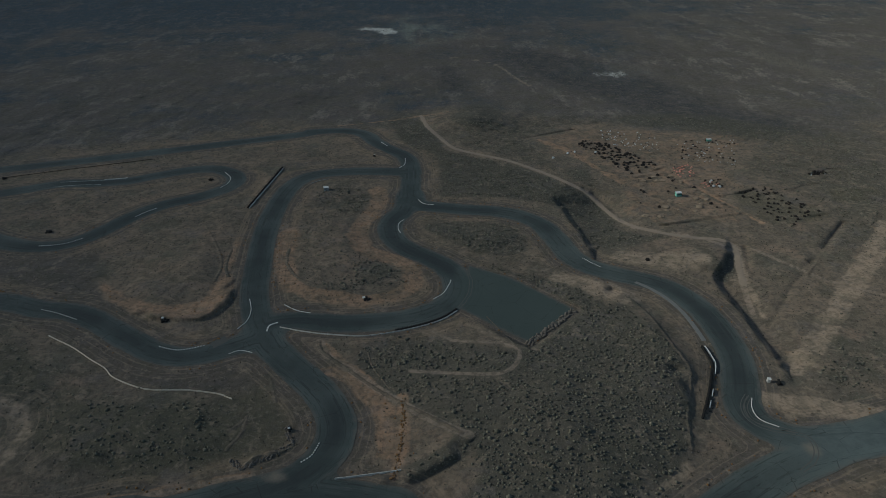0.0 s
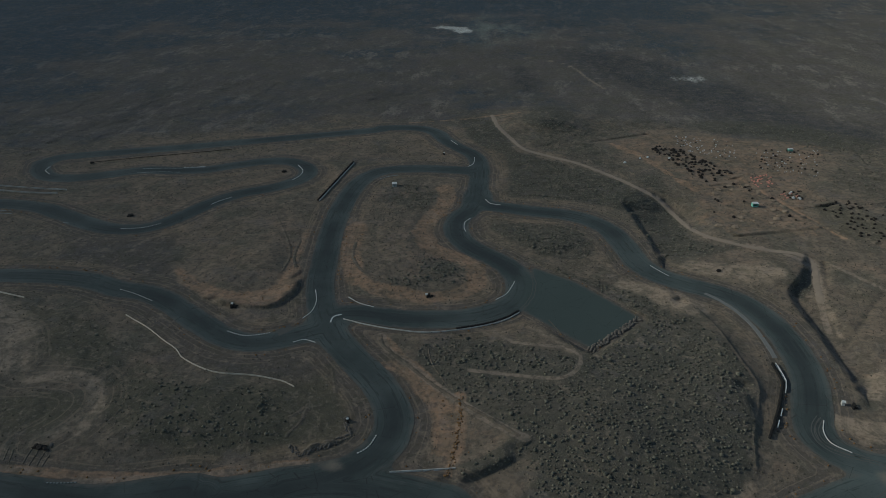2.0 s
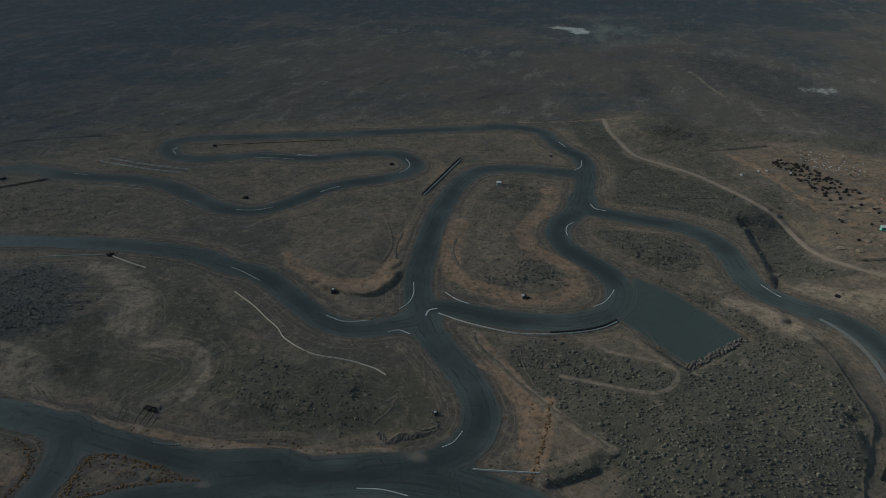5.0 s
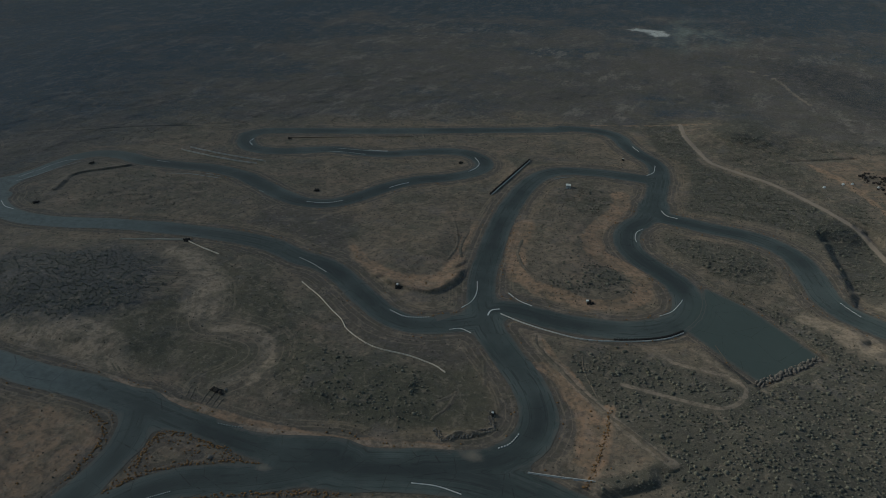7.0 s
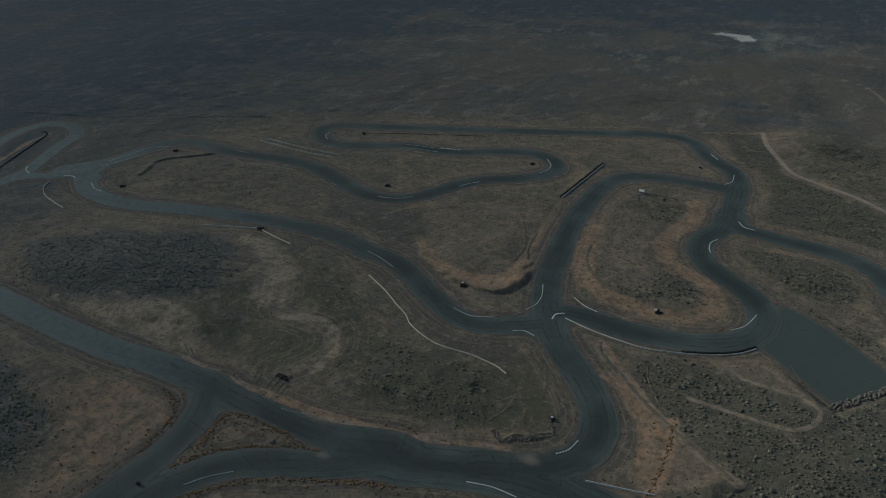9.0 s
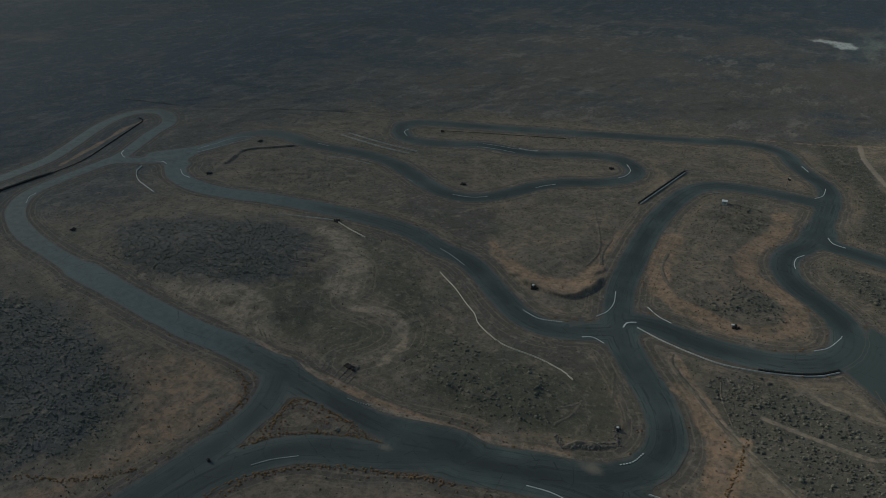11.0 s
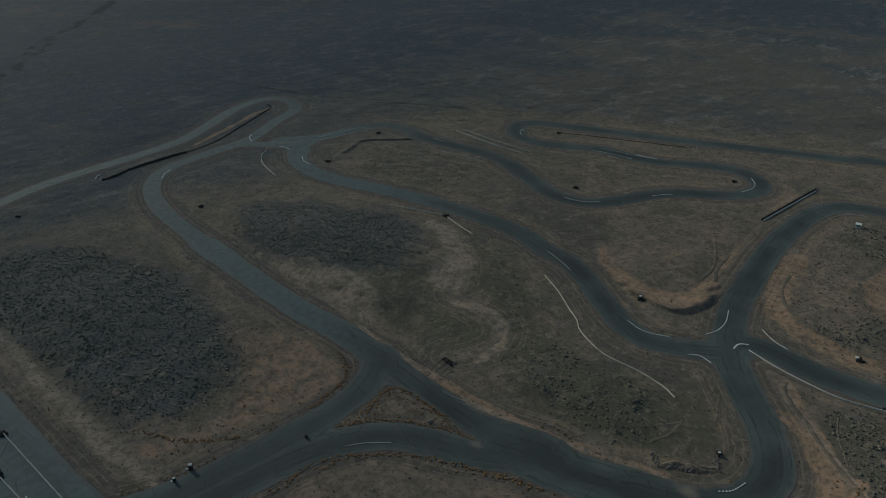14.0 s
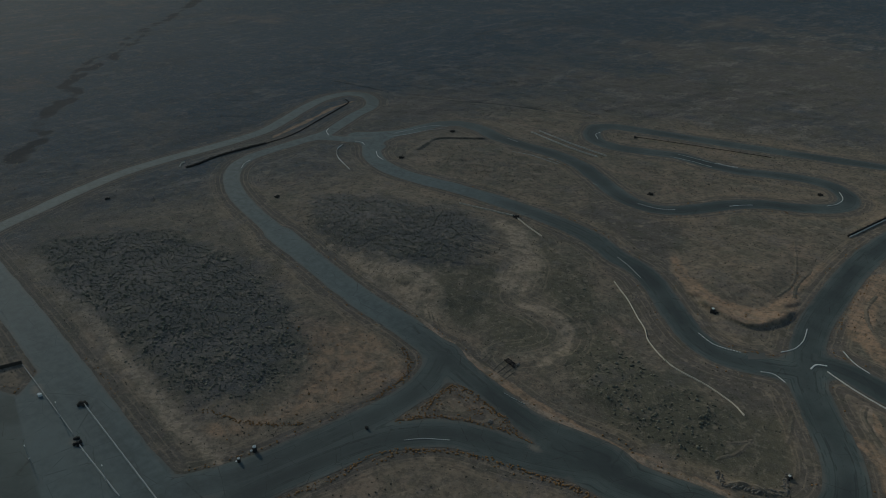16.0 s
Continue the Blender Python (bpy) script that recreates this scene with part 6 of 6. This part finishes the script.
def marshal_hut(x, y, turn, label, material=None, wide=0.8, deep=0.75, tall=0.95):
    hut = empty("marshal_hut", spot(x, y), turn)
    for x0, y0, sx, sy, high in ((-wide / 2 + 0.04, 0, 0.08, deep, tall), (wide / 2 - 0.04, 0, 0.08, deep, tall), (0, deep / 2 - 0.04, wide - 0.16, 0.08, tall), (0, -deep / 2 + 0.04, wide - 0.16, 0.08, 0.6)):
        bm = bmesh.new()
        box(bm, x0, y0, high / 2, sx, sy, high)
        part("wall", bm, material or M_CONCRETE, hut)
    bm = bmesh.new()
    box(bm, 0, 0, tall + 0.06, wide + 0.16, deep + 0.16, 0.08, 0, 0.02)
    bm.transform(Matrix.Rotation(radians(5), 4, "X"))
    part("roof", bm, M_PALEWASTE if material is M_TEAL else M_WHITE, hut)
    bm = bmesh.new()
    box(bm, 0, 0, 0.03, wide - 0.2, deep - 0.2, 0.08)
    part("floor_slab", bm, M_CONCRETE, hut)
    return tagged(hut, label, "hut")


def marker_post(x, y, label, size=1.0):
    """A tall stack of tyres with a white tyre on top."""
    post = empty("marker_post", spot(x, y))
    ob = new("tyre_stack", STACKS[5])
    ob.parent = post
    ob.scale = (1.5, 1.5, 1.35)
    top = new("painted_tyre", WHITE_TYRE)
    top.parent, top.location, top.scale = post, (0, 0, 1.32), (1.35, 1.35, 1.6)
    low = new("painted_tyre", WHITE_TYRE)
    low.parent, low.location = post, (-0.75, -0.5, -0.02)
    post.scale = (size, size, size)
    return tagged(post, label, "marker post")


marshal_hut(-24.3, 186.6, 0.3, "small pale marshal hut with a flat roof on dirt", M_TANWALL, 0.7, 0.55, 0.6)
marshal_hut(-81.9, 176.2, 0.9, "small grey-white marshal hut beside dark tyres below a dirt bank", M_CONCRETE, 0.55, 0.5, 0.7)
tyre_pile(-81.1, 175.4, 9, "black tyre pile beside a marshal hut")
tyre_pile(-23.4, 186.2, 6, "black tyre pile leaning on a marshal hut")
marshal_hut(82.0, 144.9, 1.4, "white marshal hut on bare ground beside the bend")
tyre_pile(84.5, 144.2, 5, "black tyre pile behind a white hut")
marshal_hut(-47.6, 271.4, 0.2, "white box hut on a scrubby island", M_WHITE, 1.9, 1.6, 1.4)
tyre_pile(-30.9, 310.5, 3, "small black and white tyre pile on an island", True)
for x, y, n in ((-143.4, 234.6, 8), (-98.2, 283.6, 7), (-254.0, 228.4, 8), (-242.5, 187.0, 9), (-187.7, 287.1, 6), (-241.5, 123.0, 8), (-285.0, 71.8, 6)):
    tyre_pile(x, y, n, "low heap of black tyres on dry ground inside the circuit", tall=4)
tyre_pile(-164.8, 179.9, 9, "black tyre heap where two pale barriers meet")
tyre_pile(-161.8, 23.9, 9, "black tyre heap at the end of the pit wall")
tyre_pile(-148.0, 18.6, 6, "small black tyre heap at the end of a pit wall")
tyre_pile(-149.9, 18.9, 3, "few black tyres at the fence's end")
marker_post(-119.2, 47.6, "tall black tyre stack with a white tyre on top")
marker_post(-118.6, 43.4, "black tyre stack with a white top at the asphalt edge", 0.75)
tyre_pile(-108.3, 70.6, 2, "two black tyre stacks standing on the asphalt", tall=4)
tyre_pile(-36.2, 128.5, 3, "dark tyre heap on a rutted verge", True)


def boulder(x, y, size, label, material=M_ROCK, flat=0.7, long=1.0, chunks=0):
    bm = bmesh.new()
    bmesh.ops.create_icosphere(bm, subdivisions=3, radius=size / 2)
    for k in range(chunks):
        bmesh.ops.create_icosphere(bm, subdivisions=2, radius=size * rng.uniform(0.16, 0.3), matrix=Matrix.Translation((rng.uniform(-0.8, 0.8) * size, rng.uniform(-0.55, 0.55) * size, rng.uniform(-0.1, 0.35) * size)))
    seed = Vector((x, y, 0))
    for v in bm.verts:
        v.co *= 1 + 0.5 * noise.noise(v.co * (1.6 / size) + seed) + 0.25 * noise.noise(v.co * (5 / size) + seed)
        v.co.x *= long
        v.co.z = v.co.z * flat + size * 0.12
    ob = part("boulder", bm, material)
    ob.matrix_world = Matrix.Translation(spot(x, y))
    return tagged(ob, label, "rock")


boulder(-103.8, 113.6, 1.3, "long dark heap of broken rock lying on a rutted slope", M_HEAP, 0.6, 1.5, 14)
boulder(-102.0, 114.7, 0.9, "pale boulder resting beside a darker one")
boulder(-91.2, 93.6, 1.2, "reddish-brown boulder on a dry grass triangle")
boulder(67.9, 209.6, 1.5, "dark rock standing on a bare sandy bench", M_HEAP)


def lamp_post(x, y, tall, label):
    post = empty("lamp_post", spot(x, y))
    bm = bmesh.new()
    rod(bm, (0, 0, 0), (0, 0, tall), 0.09, 8, 0.05)
    part("pole", bm, M_METAL, post)
    bm = bmesh.new()
    box(bm, 0.2, 0, tall - 0.02, 0.6, 0.22, 0.12, 0, 0.03)
    part("lamp_head", bm, M_WHITE, post, "white lamp head")
    bm = bmesh.new()
    rod(bm, (0, 0, -0.1), (0, 0, 0.2), 0.22, 8)
    part("footing", bm, M_CONCRETE, post)
    return tagged(post, label, "lamp post")


lamp_post(-161.0, 18.4, 4.4, "thin grey metal lamp post beside the pit fence")
lamp_post(-132.7, 19.6, 4.4, "thin grey metal lamp post beside the pit wall")
lamp_post(-150.6, 9.0, 4.0, "thin grey metal pole on the paddock asphalt")


def crate(x, y, turn, label):
    ob = empty("cabinet", spot(x, y), turn)
    bm = bmesh.new()
    box(bm, 0, 0, 0.35, 0.9, 0.6, 0.7, 0, 0.04)
    part("body", bm, M_WHITE, ob)
    bm = bmesh.new()
    box(bm, 0, 0, 0.73, 1.0, 0.7, 0.07, 0, 0.02)
    part("lid", bm, M_PALEWASTE, ob)
    return tagged(ob, label, "cabinet")


crate(-172.2, 17.0, 0.5, "white metal cabinet against the pit fence")


# ---- the dump beyond the circuit ----
def in_quad(name, u, v):
    a, b, c, d = (np.array(p) for p in ZONES[name])
    return (a * (1 - u) + b * u) * (1 - v) + (d * (1 - u) + c * u) * v


def heap_mesh(name, seed, material, flat):
    bm = bmesh.new()
    bmesh.ops.create_icosphere(bm, subdivisions=2, radius=0.5)
    for v in bm.verts:
        v.co *= 1 + 0.5 * noise.noise(v.co * 2.4 + Vector((seed, 0, 0))) + 0.25 * noise.noise(v.co * 6 + Vector((seed, 3, 0)))
        v.co.z = max(-0.1, v.co.z * flat + 0.08)
    me = bpy.data.meshes.new(name)
    bm.to_mesh(me)
    bm.free()
    me.materials.append(material)
    return me


M_EARTH = plain_material("loose_brown_earth", (0.22, 0.172, 0.125), (0.3, 0.235, 0.17), 0.95, 0.5, dirt=(0.09, 0.075, 0.06))
DARK_HEAPS = [heap_mesh("rubbish_heap", k * 5.1, M_HEAP, 1.1) for k in range(5)]
PALE_BITS = [heap_mesh("scrap_piece", k * 4.3 + 1, M_PALEWASTE, 1.0) for k in range(3)]
RED_BITS = [heap_mesh("red_waste", k * 3.7 + 2, M_RED, 0.9) for k in range(3)]
EARTH = [heap_mesh("earth_mound", k * 6.1 + 3, M_EARTH, 0.45) for k in range(4)]


def dump(zone, meshes, count, lo, hi, label, category, group, rows=0, stretch=1.0):
    for n in range(count):
        if rows:
            u, v = ((n // rows) + 0.5 + rng.uniform(-0.8, 0.8)) / math.ceil(count / rows), ((n % rows) + 0.5 + rng.uniform(-0.7, 0.7)) / rows
        else:
            u, v = rng.uniform(0, 1, 2)
        x, y = in_quad(zone, u, v)
        me = meshes[rng.randint(len(meshes))]
        ob = new(me.name.split(".")[0], me)
        s = rng.uniform(lo, hi)
        ob.matrix_world = Matrix.Translation(spot(x, y, -0.1 * s if meshes is EARTH else 0.0)) @ Matrix.Rotation(rng.uniform(0, 6.28), 4, "Z") @ Matrix.Diagonal((s * stretch, s, s, 1))
        tagged(ob, label, category, group)


dump("heaps_a", DARK_HEAPS, 126, 0.6, 1.3, "dark tipped heap of rubbish on red-brown earth", "heap", "tipped heaps in rows", 9, 1.3)
dump("heaps_b", DARK_HEAPS, 72, 0.6, 1.1, "small dark tipped heap on dull green earth", "heap", "small heaps in rows", 6, 1.2)
dump("scrap_pale", PALE_BITS, 70, 0.25, 0.7, "pale piece of scrap lying on bare earth", "scrap", "pale scrap")
dump("scrap_mixed", PALE_BITS, 60, 0.2, 0.6, "pale piece of scrap lying among dark heaps", "scrap", "pale scrap")
dump("scrap_mixed", DARK_HEAPS, 50, 0.5, 1.1, "small dark heap in a cluttered dump", "heap", "small heaps")
dump("scrap_red", RED_BITS, 45, 0.3, 1.0, "red plastic waste scattered on the dump", "waste", "red waste")
dump("scrap_red2", RED_BITS, 10, 0.4, 0.9, "red plastic waste beside pale scrap", "waste", "red waste")
dump("scrap_red2", PALE_BITS, 4, 0.8, 1.3, "large pale scrap among red waste", "scrap", "pale scrap")
dump("scrap_red2", DARK_HEAPS, 20, 0.4, 0.9, "small dark heap beside red waste", "heap", "small heaps")
dump("scrap_dark", DARK_HEAPS, 14, 0.5, 1.4, "dark heap of debris beside a dirt ring", "heap", "debris")
dump("scrap_dark", PALE_BITS, 6, 0.3, 0.8, "pale scrap among dark debris", "scrap", "pale scrap")
dump("scrap_pale", DARK_HEAPS, 18, 0.3, 0.7, "small dark heap among pale scrap", "heap", "small heaps")
dump("mounds", EARTH, 26, 1.3, 3.0, "low brown earth mound on disturbed ground", "mound", "earth mounds")
dump("mounds", DARK_HEAPS, 14, 0.7, 1.6, "dark heap on disturbed ground", "heap", "small heaps")
for x, y, s in ((50.0, 306.0, 1.3), (57.5, 312.0, 1.1), (61.0, 313.5, 1.1), (70.5, 313.0, 1.1)):
    ob = new("scrap_bundle", PALE_BITS[0])
    ob.matrix_world = Matrix.Translation(spot(x, y)) @ Matrix.Diagonal((s, s, s, 1))
    tagged(ob, "white bundle of scrap lying beside dark heaps", "scrap", "white bundles")
marshal_hut(93.7, 262.4, 0.15, "small teal-painted sheet metal hut on bare earth", M_TEAL, 2.2, 1.5, 1.5)
marshal_hut(127.3, 327.1, 0.1, "distant green sheet metal shed in the dump", M_TEAL, 2.2, 1.1, 1.0)
